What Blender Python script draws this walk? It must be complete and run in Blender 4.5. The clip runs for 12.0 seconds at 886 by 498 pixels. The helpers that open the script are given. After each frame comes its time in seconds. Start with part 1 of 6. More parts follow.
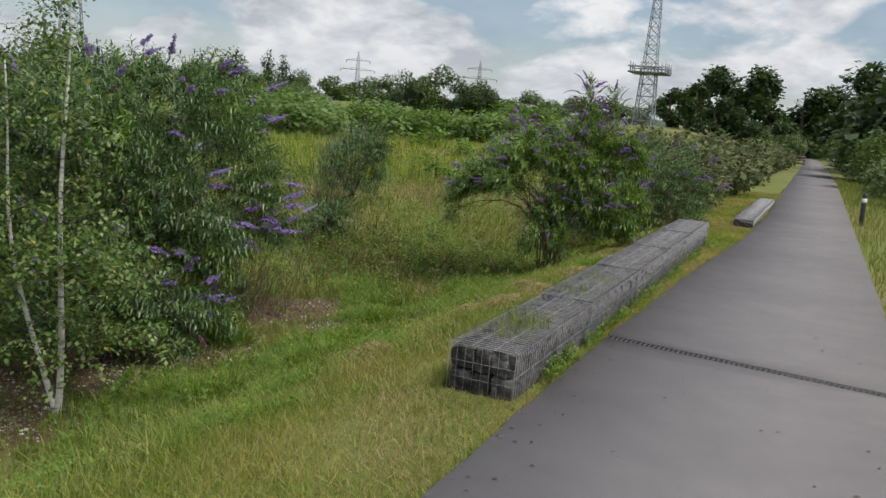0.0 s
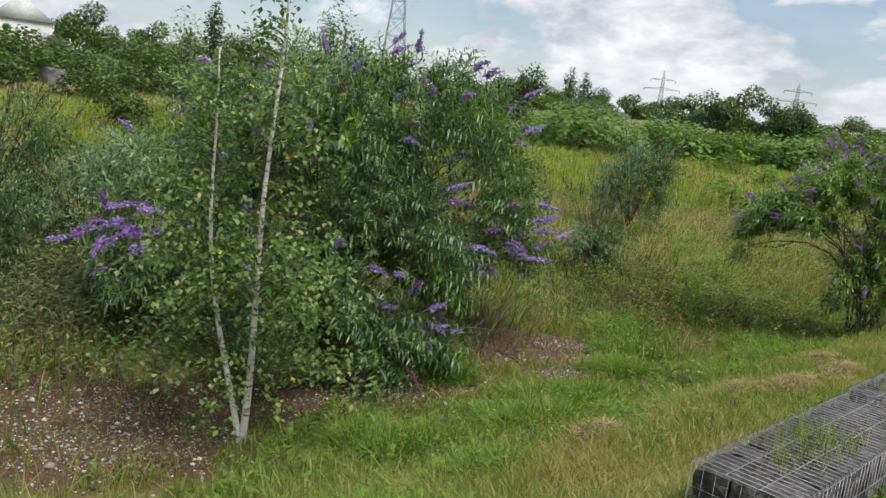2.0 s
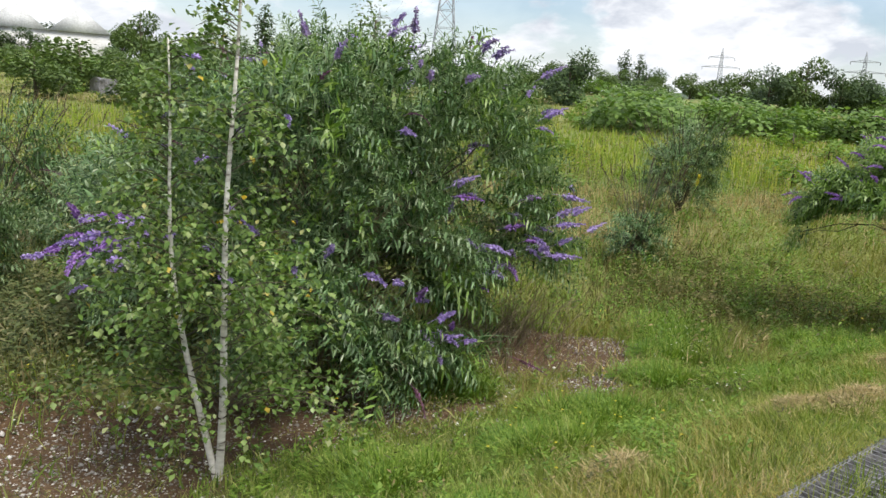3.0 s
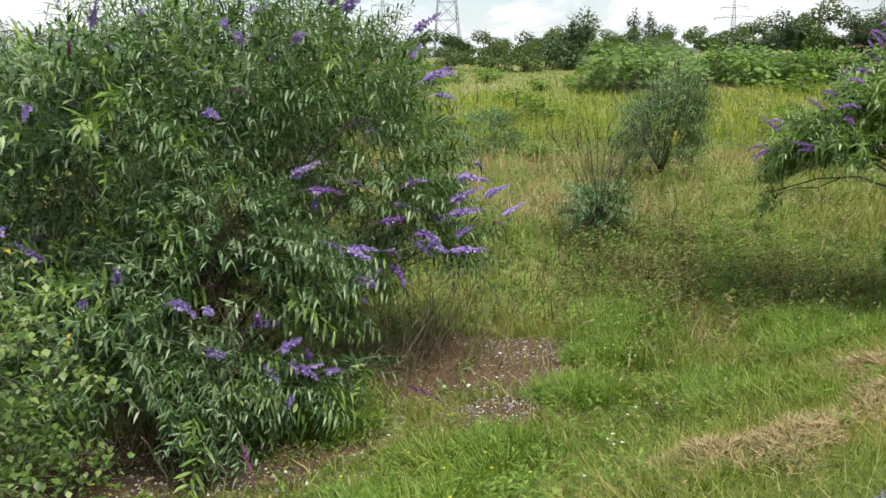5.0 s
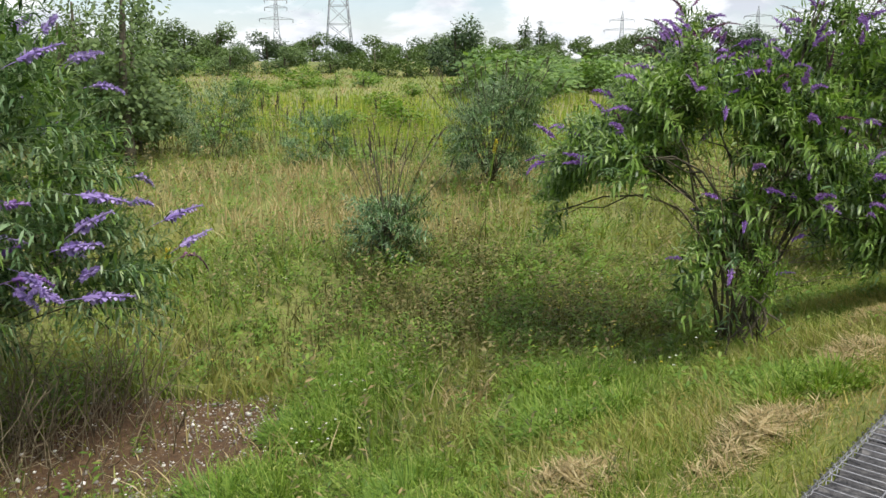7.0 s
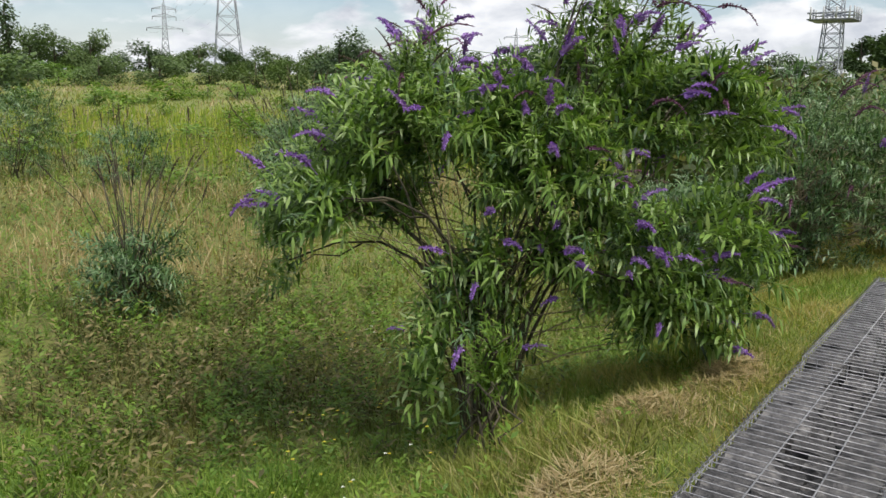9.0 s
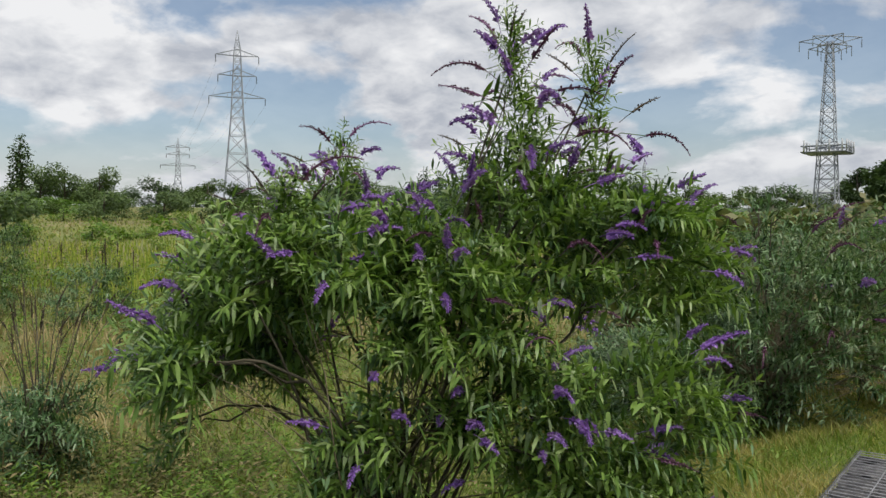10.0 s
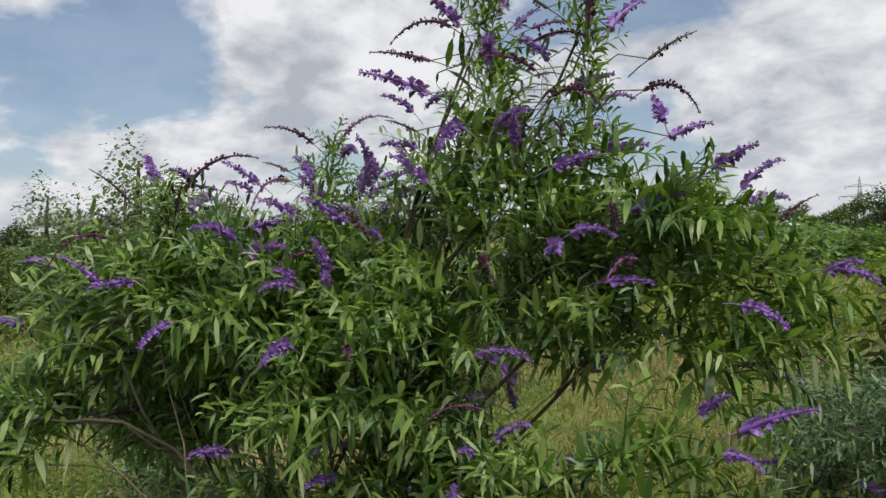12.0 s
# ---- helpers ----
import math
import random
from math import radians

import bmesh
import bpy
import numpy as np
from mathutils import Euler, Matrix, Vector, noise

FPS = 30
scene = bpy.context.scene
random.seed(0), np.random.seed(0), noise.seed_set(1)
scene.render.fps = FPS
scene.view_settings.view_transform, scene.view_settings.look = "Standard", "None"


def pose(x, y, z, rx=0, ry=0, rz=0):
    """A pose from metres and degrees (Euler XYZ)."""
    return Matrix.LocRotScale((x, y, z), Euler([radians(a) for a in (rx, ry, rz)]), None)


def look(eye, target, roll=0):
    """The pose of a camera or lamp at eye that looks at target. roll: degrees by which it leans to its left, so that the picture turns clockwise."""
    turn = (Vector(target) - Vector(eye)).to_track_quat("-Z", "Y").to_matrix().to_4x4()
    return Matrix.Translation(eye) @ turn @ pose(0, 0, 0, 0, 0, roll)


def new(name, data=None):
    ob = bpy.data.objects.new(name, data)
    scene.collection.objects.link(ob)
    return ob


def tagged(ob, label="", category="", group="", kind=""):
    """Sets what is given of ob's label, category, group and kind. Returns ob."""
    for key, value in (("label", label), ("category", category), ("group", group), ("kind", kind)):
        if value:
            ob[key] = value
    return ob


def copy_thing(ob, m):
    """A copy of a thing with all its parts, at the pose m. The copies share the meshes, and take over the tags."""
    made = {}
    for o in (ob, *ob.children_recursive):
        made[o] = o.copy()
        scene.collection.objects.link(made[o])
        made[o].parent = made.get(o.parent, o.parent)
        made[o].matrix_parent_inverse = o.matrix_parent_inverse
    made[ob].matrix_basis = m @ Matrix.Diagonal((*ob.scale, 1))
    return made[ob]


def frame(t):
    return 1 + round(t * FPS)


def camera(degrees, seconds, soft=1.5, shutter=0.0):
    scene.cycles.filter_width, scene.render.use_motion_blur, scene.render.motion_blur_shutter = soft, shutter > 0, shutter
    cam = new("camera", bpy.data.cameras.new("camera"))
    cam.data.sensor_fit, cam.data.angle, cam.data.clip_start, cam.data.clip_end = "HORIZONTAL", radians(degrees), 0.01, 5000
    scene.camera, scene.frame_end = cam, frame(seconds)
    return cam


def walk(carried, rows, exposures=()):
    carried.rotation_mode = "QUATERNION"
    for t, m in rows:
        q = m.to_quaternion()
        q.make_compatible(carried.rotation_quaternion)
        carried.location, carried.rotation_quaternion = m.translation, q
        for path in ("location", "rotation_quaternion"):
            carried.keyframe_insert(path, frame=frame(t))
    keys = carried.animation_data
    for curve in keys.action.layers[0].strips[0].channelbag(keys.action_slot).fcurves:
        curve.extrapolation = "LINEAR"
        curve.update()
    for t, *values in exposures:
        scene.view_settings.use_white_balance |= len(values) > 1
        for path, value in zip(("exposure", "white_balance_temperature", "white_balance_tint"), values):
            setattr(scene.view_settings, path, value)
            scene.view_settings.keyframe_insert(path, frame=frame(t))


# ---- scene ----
cam = camera(57.2, 12.0)
PATH = [
    (0, (0.162, 1.166, 1.853), (-0.65, 2.966, 1.536), 4.7),
    (0.5, (0.119, 1.453, 1.858), (-1.18, 2.927, 1.487), 3.6),
    (1, (-0.091, 1.875, 1.832), (-1.506, 3.23, 1.43), 4.2),
    (1.5, (-0.241, 2.331, 1.849), (-1.652, 3.713, 1.534), 5.9),
    (2, (-0.391, 2.757, 1.816), (-1.773, 4.161, 1.471), 6.9),
    (2.5, (-0.566, 3.231, 1.815), (-1.991, 4.584, 1.444), 5.0),
    (2.7, (-0.628, 3.44, 1.812), (-2.077, 4.767, 1.439), 4.9),
    (4.3, (-0.846, 5.037, 1.765), (-2.427, 6.195, 1.363), -1.0),
    (4.5, (-0.939, 5.306, 1.715), (-2.481, 6.514, 1.31), -0.0),
    (5, (-1.06, 5.879, 1.717), (-2.568, 7.119, 1.282), -1.1),
    (5.5, (-1.113, 6.439, 1.72), (-2.639, 7.653, 1.276), -0.6),
    (6, (-1.207, 7.076, 1.67), (-2.752, 8.281, 1.267), -1.3),
    (6.5, (-1.212, 7.767, 1.579), (-2.774, 8.953, 1.185), -3.0),
    (7, (-1.306, 8.393, 1.549), (-2.648, 9.815, 1.126), 0.1),
    (7.5, (-1.387, 9.059, 1.53), (-2.555, 10.634, 1.134), -0.0),
    (7.7, (-1.368, 9.254, 1.512), (-2.547, 10.817, 1.098), -0.3),
    (9.3, (-1.245, 10.902, 1.56), (-2.405, 12.49, 1.197), 1.3),
    (9.5, (-1.234, 11.107, 1.565), (-2.413, 12.691, 1.245), 1.3),
    (10, (-1.233, 11.605, 1.606), (-2.431, 13.205, 1.536), 0.5),
    (10.5, (-1.152, 12.069, 1.6), (-2.386, 13.643, 1.589), 0.0),
    (11, (-1.14, 12.581, 1.553), (-2.504, 14.044, 1.536), 0.0),
    (11.5, (-1.111, 13.158, 1.501), (-2.656, 14.427, 1.541), -0.1),
    (12, (-0.988, 13.719, 1.538), (-2.7, 14.754, 1.542), -1.2),
]

walk(cam, [(t, look(eye, target, roll)) for t, eye, target, roll in PATH],
     exposures=[(0, -0.46), (1, -0.1), (2, -0.18), (2.5, -0.02), (4.5, 0.24), (5.5, 0.24), (6.5, 0.13), (7.0, 0.18), (7.5, 0.02), (9.5, -0.16), (10.2, -0.48), (12, -0.45)])

# ---------- world and sun ----------
SUN_EL, SUN_AZ = 61.0, 95.0      # degrees; azimuth clockwise from +y

world = bpy.data.worlds.new("world")
scene.world = world
world.use_nodes = True


def build_sky():
    nt = world.node_tree
    nt.nodes.clear()
    N = nt.nodes.new
    L = nt.links.new
    out, bg = N("ShaderNodeOutputWorld"), N("ShaderNodeBackground")
    sky = N("ShaderNodeTexSky")
    sky.sky_type, sky.sun_disc = "NISHITA", False
    sky.sun_elevation, sky.sun_rotation = radians(SUN_EL), radians(SUN_AZ)
    sky.air_density, sky.dust_density, sky.ozone_density = 1.0, 1.2, 1.5
    tc = N("ShaderNodeTexCoord")
    sep = N("ShaderNodeSeparateXYZ")
    L(tc.outputs["Generated"], sep.inputs[0])
    up = N("ShaderNodeMath")
    up.operation = "MAXIMUM"
    L(sep.outputs["Z"], up.inputs[0])
    up.inputs[1].default_value = 0.0
    lift = N("ShaderNodeMath")
    lift.operation = "ADD"
    L(up.outputs[0], lift.inputs[0])
    lift.inputs[1].default_value = 0.42
    div = N("ShaderNodeVectorMath")
    div.operation = "DIVIDE"
    L(tc.outputs["Generated"], div.inputs[0])
    comb = N("ShaderNodeCombineXYZ")
    for k in ("X", "Y", "Z"):
        L(lift.outputs[0], comb.inputs[k])
    L(comb.outputs[0], div.inputs[1])

    def clouds(scale, detail, rough, seed, dist):
        mp = N("ShaderNodeMapping")
        mp.inputs["Location"].default_value = (seed, seed * 0.7, 0)
        mp.inputs["Scale"].default_value = (1, 1, 0.9)
        L(div.outputs[0], mp.inputs["Vector"])
        n = N("ShaderNodeTexNoise")
        n.inputs["Scale"].default_value, n.inputs["Detail"].default_value = scale, detail
        n.inputs["Roughness"].default_value, n.inputs["Distortion"].default_value = rough, dist
        L(mp.outputs[0], n.inputs["Vector"])
        return n

    cover = clouds(2.6, 12, 0.54, 3.3, 0.2)
    shade = clouds(3.4, 12, 0.57, 9.1, 0.15)
    r1 = N("ShaderNodeValToRGB")
    r1.color_ramp.elements[0].position, r1.color_ramp.elements[1].position = 0.425, 0.505
    r1.color_ramp.elements[0].color = (0.14, 0.14, 0.14, 1)
    L(cover.outputs["Fac"], r1.inputs["Fac"])
    r2 = N("ShaderNodeValToRGB")
    r2.color_ramp.elements[0].position, r2.color_ramp.elements[1].position = 0.40, 0.58
    r2.color_ramp.elements[0].color = (4.3, 4.6, 5.2, 1)
    r2.color_ramp.elements[1].color = (8.3, 8.35, 8.5, 1)
    puff = clouds(10.0, 10, 0.55, 5.7, 0.4)
    both = N("ShaderNodeMix")
    both.inputs["Factor"].default_value = 0.36
    L(shade.outputs["Fac"], both.inputs["A"])
    L(puff.outputs["Fac"], both.inputs["B"])
    L(both.outputs["Result"], r2.inputs["Fac"])
    mix = N("ShaderNodeMix")
    mix.data_type = "RGBA"
    L(r1.outputs["Color"], mix.inputs["Factor"])
    L(sky.outputs[0], mix.inputs["A"])
    L(r2.outputs["Color"], mix.inputs["B"])
    # haze low down: clouds pile up into one pale bank
    hz = N("ShaderNodeMapRange")
    hz.inputs["From Min"].default_value, hz.inputs["From Max"].default_value = 0.0, 0.10
    hz.inputs["To Min"].default_value, hz.inputs["To Max"].default_value = 0.75, 0.0
    L(sep.outputs["Z"], hz.inputs["Value"])
    mix2 = N("ShaderNodeMix")
    mix2.data_type = "RGBA"
    L(hz.outputs[0], mix2.inputs["Factor"])
    L(mix.outputs["Result"], mix2.inputs["A"])
    mix2.inputs["B"].default_value = (5.9, 6.15, 6.5, 1)
    L(mix2.outputs["Result"], bg.inputs["Color"])
    bg.inputs["Strength"].default_value = 0.14
    L(bg.outputs[0], out.inputs["Surface"])


build_sky()
sun = new("sun", bpy.data.lights.new("sun", "SUN"))
sun.data.energy, sun.data.angle, sun.data.color = 4.3, radians(22), (1.0, 0.955, 0.86)
_az, _el = radians(SUN_AZ), radians(SUN_EL)
sun.matrix_world = look((math.sin(_az) * math.cos(_el) * 50, math.cos(_az) * math.cos(_el) * 50, math.sin(_el) * 50), (0, 0, 0))

# ---------- materials ----------


def nodes_of(name):
    m = bpy.data.materials.new(name)
    m.use_nodes = True
    nt = m.node_tree
    b = nt.nodes["Principled BSDF"]
    return m, nt, b


def noise_node(nt, scale, detail=4, rough=0.6, coord="Object"):
    tc = nt.nodes.new("ShaderNodeTexCoord")
    n = nt.nodes.new("ShaderNodeTexNoise")
    n.inputs["Scale"].default_value, n.inputs["Detail"].default_value, n.inputs["Roughness"].default_value = scale, detail, rough
    nt.links.new(tc.outputs[coord], n.inputs["Vector"])
    return n


def ramp(nt, src, stops):
    r = nt.nodes.new("ShaderNodeValToRGB")
    e = r.color_ramp.elements
    while len(e) < len(stops):
        e.new(0.5)
    for el, (p, c) in zip(e, stops):
        el.position, el.color = p, (*c, 1)
    nt.links.new(src, r.inputs["Fac"])
    return r.outputs["Color"]


def mixed(nt, fac, a, b, mode="MIX"):
    m = nt.nodes.new("ShaderNodeMix")
    m.data_type, m.blend_type = "RGBA", mode
    for sock, v in ((m.inputs["Factor"], fac), (m.inputs["A"], a), (m.inputs["B"], b)):
        if isinstance(v, (int, float)):
            sock.default_value = v
        elif isinstance(v, tuple):
            sock.default_value = (*v, 1)
        else:
            nt.links.new(v, sock)
    return m.outputs["Result"]


def surface(name, stops, scale, fine, rough=0.8, bump=0.3, metal=0.0, coord="Object", per_piece=0.0):
    """A solid surface: coarse colour noise, fine grain, bump."""
    m, nt, b = nodes_of(name)
    n1, n2 = noise_node(nt, scale, 5, 0.6, coord), noise_node(nt, fine, 3, 0.6, coord)
    col = ramp(nt, n1.outputs["Fac"], stops)
    grain = ramp(nt, n2.outputs["Fac"], [(0.3, (0.72, 0.72, 0.72)), (0.7, (1.15, 1.15, 1.15))])
    col = mixed(nt, 1.0, col, grain, "MULTIPLY")
    if per_piece:
        info = nt.nodes.new("ShaderNodeObjectInfo")
        v = ramp(nt, info.outputs["Random"], [(0, (1 - per_piece,) * 3), (1, (1 + per_piece,) * 3)])
        col = mixed(nt, 1.0, col, v, "MULTIPLY")
    nt.links.new(col, b.inputs["Base Color"])
    b.inputs["Roughness"].default_value, b.inputs["Metallic"].default_value = rough, metal
    bp = nt.nodes.new("ShaderNodeBump")
    bp.inputs["Strength"].default_value, bp.inputs["Distance"].default_value = bump, 0.02
    nt.links.new(n2.outputs["Fac"], bp.inputs["Height"])
    nt.links.new(bp.outputs[0], b.inputs["Normal"])
    return m


def leafy(name, stops, rough=0.5, through_light=0.35, patch=None, patch_scale=0.35, sheen=0.3):
    """Leaves and blades: colour by leaf, drifting over the plant, light shines through."""
    m, nt, b = nodes_of(name)
    geo = nt.nodes.new("ShaderNodeNewGeometry")
    info = nt.nodes.new("ShaderNodeObjectInfo")
    add = nt.nodes.new("ShaderNodeMath")
    add.operation = "ADD"
    nt.links.new(geo.outputs["Random Per Island"], add.inputs[0])
    nt.links.new(info.outputs["Random"], add.inputs[1])
    fr = nt.nodes.new("ShaderNodeMath")
    fr.operation = "FRACT"
    nt.links.new(add.outputs[0], fr.inputs[0])
    col = ramp(nt, fr.outputs[0], stops)
    if patch:
        n = nt.nodes.new("ShaderNodeTexNoise")
        n.inputs["Scale"].default_value, n.inputs["Detail"].default_value = patch_scale, 3
        nt.links.new(geo.outputs["Position"], n.inputs["Vector"])
        f = ramp(nt, n.outputs["Fac"], [(0.42, (0, 0, 0)), (0.62, (1, 1, 1))])
        col = mixed(nt, f, col, mixed(nt, 0.75, col, patch))
    nt.links.new(col, b.inputs["Base Color"])
    b.inputs["Roughness"].default_value = rough
    b.inputs["Specular IOR Level"].default_value = sheen
    tr = nt.nodes.new("ShaderNodeBsdfTranslucent")
    nt.links.new(mixed(nt, 1.0, col, (1.15, 1.25, 0.6), "MULTIPLY"), tr.inputs["Color"])
    ms = nt.nodes.new("ShaderNodeMixShader")
    ms.inputs[0].default_value = through_light
    nt.links.new(b.outputs[0], ms.inputs[1])
    nt.links.new(tr.outputs[0], ms.inputs[2])
    nt.links.new(ms.outputs[0], nt.nodes["Material Output"].inputs["Surface"])
    return m


M = {}
# dark ends of the buddleia ramps lowered to stand for shade inside crowns
M["buddleia"] = leafy("buddleia_leaf", [(0, (0.018, 0.042, 0.015)), (0.4, (0.08, 0.152, 0.058)), (0.8, (0.17, 0.275, 0.125)), (1, (0.31, 0.39, 0.26))], 0.45, 0.26, sheen=0.2)
M["buddleia_bright"] = leafy("buddleia_leaf_bright", [(0, (0.028, 0.066, 0.012)), (0.35, (0.12, 0.21, 0.04)), (0.8, (0.24, 0.36, 0.085)), (1, (0.38, 0.46, 0.24))], 0.36, 0.32)
M["buddleia_grey"] = leafy("buddleia_leaf_grey", [(0, (0.028, 0.058, 0.024)), (0.4, (0.13, 0.205, 0.09)), (0.85, (0.24, 0.325, 0.17)), (1, (0.38, 0.44, 0.31))], 0.5, 0.26)
M["flower"] = leafy("buddleia_flower", [(0, (0.17, 0.08, 0.33)), (0.5, (0.27, 0.13, 0.47)), (1, (0.42, 0.27, 0.62))], 0.7, 0.25)
M["flower_pale"] = leafy("buddleia_flower_pale", [(0, (0.20, 0.14, 0.40)), (0.5, (0.32, 0.23, 0.55)), (1, (0.50, 0.40, 0.72))], 0.7, 0.25)
M["faded"] = leafy("buddleia_flower_faded", [(0, (0.07, 0.03, 0.05)), (0.5, (0.12, 0.05, 0.08)), (1, (0.22, 0.09, 0.22))], 0.8, 0.1)
M["seedhead"] = leafy("buddleia_seedhead", [(0, (0.04, 0.03, 0.022)), (1, (0.10, 0.075, 0.05))], 0.85, 0.05)
M["birch_leaf"] = leafy("birch_leaf", [(0, (0.055, 0.105, 0.024)), (0.5, (0.12, 0.20, 0.045)), (0.9, (0.24, 0.32, 0.11)), (0.985, (0.34, 0.37, 0.18)), (1, (0.6, 0.40, 0.02))], 0.35, 0.32)
M["meadow"] = leafy("meadow_grass", [(0, (0.055, 0.10, 0.016)), (0.4, (0.145, 0.22, 0.036)), (0.75, (0.25, 0.325, 0.065)), (1, (0.44, 0.42, 0.19))], 0.55, 0.35, (0.29, 0.265, 0.085), 0.55)
M["lush"] = leafy("lush_grass", [(0, (0.08, 0.15, 0.016)), (0.5, (0.165, 0.265, 0.034)), (0.85, (0.26, 0.35, 0.065)), (1, (0.38, 0.40, 0.14))], 0.55, 0.38)
M["straw"] = leafy("dry_grass", [(0, (0.24, 0.18, 0.08)), (0.6, (0.42, 0.33, 0.17)), (1, (0.55, 0.46, 0.28))], 0.75, 0.3)
M["mown"] = leafy("mown_grass", [(0, (0.10, 0.16, 0.02)), (0.45, (0.21, 0.27, 0.04)), (0.8, (0.34, 0.35, 0.08)), (1, (0.52, 0.44, 0.18))], 0.6, 0.32, (0.46, 0.36, 0.13), 0.9)
M["golden"] = leafy("goldenrod", [(0, (0.16, 0.24, 0.03)), (0.6, (0.28, 0.36, 0.055)), (1, (0.44, 0.43, 0.10))], 0.6, 0.4)
M["yellow"] = leafy("yellow_bloom", [(0, (0.55, 0.42, 0.03)), (1, (0.7, 0.6, 0.08))], 0.6, 0.3)
M["white_bloom"] = leafy("white_bloom", [(0, (0.6, 0.6, 0.52)), (1, (0.75, 0.75, 0.7))], 0.6, 0.3)
M["brown_grass"] = leafy("brown_grass", [(0, (0.05, 0.06, 0.016)), (0.5, (0.125, 0.13, 0.04)), (0.85, (0.21, 0.18, 0.075)), (1, (0.32, 0.25, 0.14))], 0.7, 0.25)
M["herb"] = leafy("herb_leaf", [(0, (0.08, 0.16, 0.022)), (0.5, (0.14, 0.24, 0.035)), (1, (0.23, 0.33, 0.06))], 0.5, 0.35)
M["dry_herb"] = leafy("dry_herb_leaf", [(0, (0.05, 0.05, 0.02)), (0.5, (0.12, 0.13, 0.04)), (0.8, (0.2, 0.16, 0.07)), (1, (0.34, 0.26, 0.13))], 0.7, 0.25)
# both crown greens are lifted a little to carry the haze of distance
M["tree_leaf"] = leafy("tree_leaf", [(0, (0.055, 0.095, 0.03)), (0.5, (0.105, 0.16, 0.052)), (1, (0.17, 0.235, 0.088))], 0.6, 0.25)
M["dark_leaf"] = leafy("dark_tree_leaf", [(0, (0.036, 0.065, 0.026)), (0.5, (0.062, 0.105, 0.042)), (1, (0.10, 0.15, 0.062))], 0.6, 0.2)
M["hedge"] = leafy("hedge_leaf", [(0, (0.04, 0.055, 0.02)), (0.5, (0.10, 0.13, 0.045)), (0.85, (0.17, 0.18, 0.075)), (1, (0.26, 0.24, 0.13))], 0.6, 0.25)
M["knotweed"] = leafy("knotweed_leaf", [(0, (0.08, 0.15, 0.035)), (0.5, (0.13, 0.22, 0.05)), (1, (0.20, 0.30, 0.08))], 0.5, 0.3)
M["bark"] = surface("shrub_bark", [(0.3, (0.045, 0.04, 0.024)), (0.7, (0.12, 0.10, 0.065))], 9, 80, 0.85, 0.4)
M["twig"] = surface("dry_twig", [(0.3, (0.15, 0.12, 0.075)), (0.7, (0.33, 0.27, 0.17))], 9, 80, 0.85, 0.3)
M["steel"] = surface("galvanised_steel", [(0.3, (0.23, 0.24, 0.26)), (0.7, (0.36, 0.37, 0.39))], 4, 60, 0.5, 0.1, 0.5)
# distant lattice steel, with the paling of haze mixed into its colour
M["hazed_steel"] = surface("hazed_lattice_steel", [(0.3, (0.25, 0.27, 0.30)), (0.7, (0.34, 0.36, 0.39))], 0.5, 6, 0.6, 0.05, 0.2)
M["wire"] = surface("zinc_wire", [(0.3, (0.20, 0.20, 0.21)), (0.7, (0.44, 0.44, 0.46))], 14, 120, 0.5, 0.1, 0.6)
M["stone"] = surface("gabion_stone", [(0.3, (0.026, 0.026, 0.028)), (0.5, (0.085, 0.082, 0.084)), (0.7, (0.23, 0.22, 0.21))], 2.2, 16, 0.9, 0.9, 0.0, "Object", 0.35)
M["pebble"] = leafy("pebble", [(0, (0.14, 0.12, 0.10)), (0.5, (0.30, 0.275, 0.25)), (0.85, (0.46, 0.44, 0.42)), (1, (0.78, 0.76, 0.72))], 0.9, 0.0)
M["iron"] = surface("cast_iron", [(0.3, (0.05, 0.05, 0.055)), (0.7, (0.12, 0.12, 0.12))], 8, 90, 0.6, 0.3, 0.5)
M["concrete"] = surface("weathered_concrete", [(0.3, (0.13, 0.13, 0.14)), (0.7, (0.24, 0.24, 0.25))], 2.5, 50, 0.9, 0.4)
M["near_black"] = surface("black_post_and_slot", [(0.3, (0.02, 0.02, 0.022)), (0.7, (0.04, 0.04, 0.042))], 6, 60, 0.5, 0.1)
M["white_paint"] = surface("white_reflector", [(0.3, (0.7, 0.7, 0.7)), (0.7, (0.82, 0.82, 0.82))], 6, 60, 0.5, 0.05)
M["wood"] = surface("weathered_wood", [(0.3, (0.10, 0.075, 0.055)), (0.7, (0.22, 0.17, 0.13))], 3, 40, 0.85, 0.4)
M["cladding"] = surface("pale_cladding", [(0.3, (0.6, 0.6, 0.6)), (0.7, (0.75, 0.75, 0.76))], 0.4, 6, 0.6, 0.1)
M["roof"] = surface("pale_roof", [(0.3, (0.45, 0.46, 0.48)), (0.7, (0.62, 0.63, 0.65))], 0.4, 6, 0.6, 0.1)
M["far_wood"] = surface("far_woods", [(0.3, (0.05, 0.075, 0.05)), (0.7, (0.10, 0.13, 0.09))], 0.03, 0.25, 0.9, 0.6)


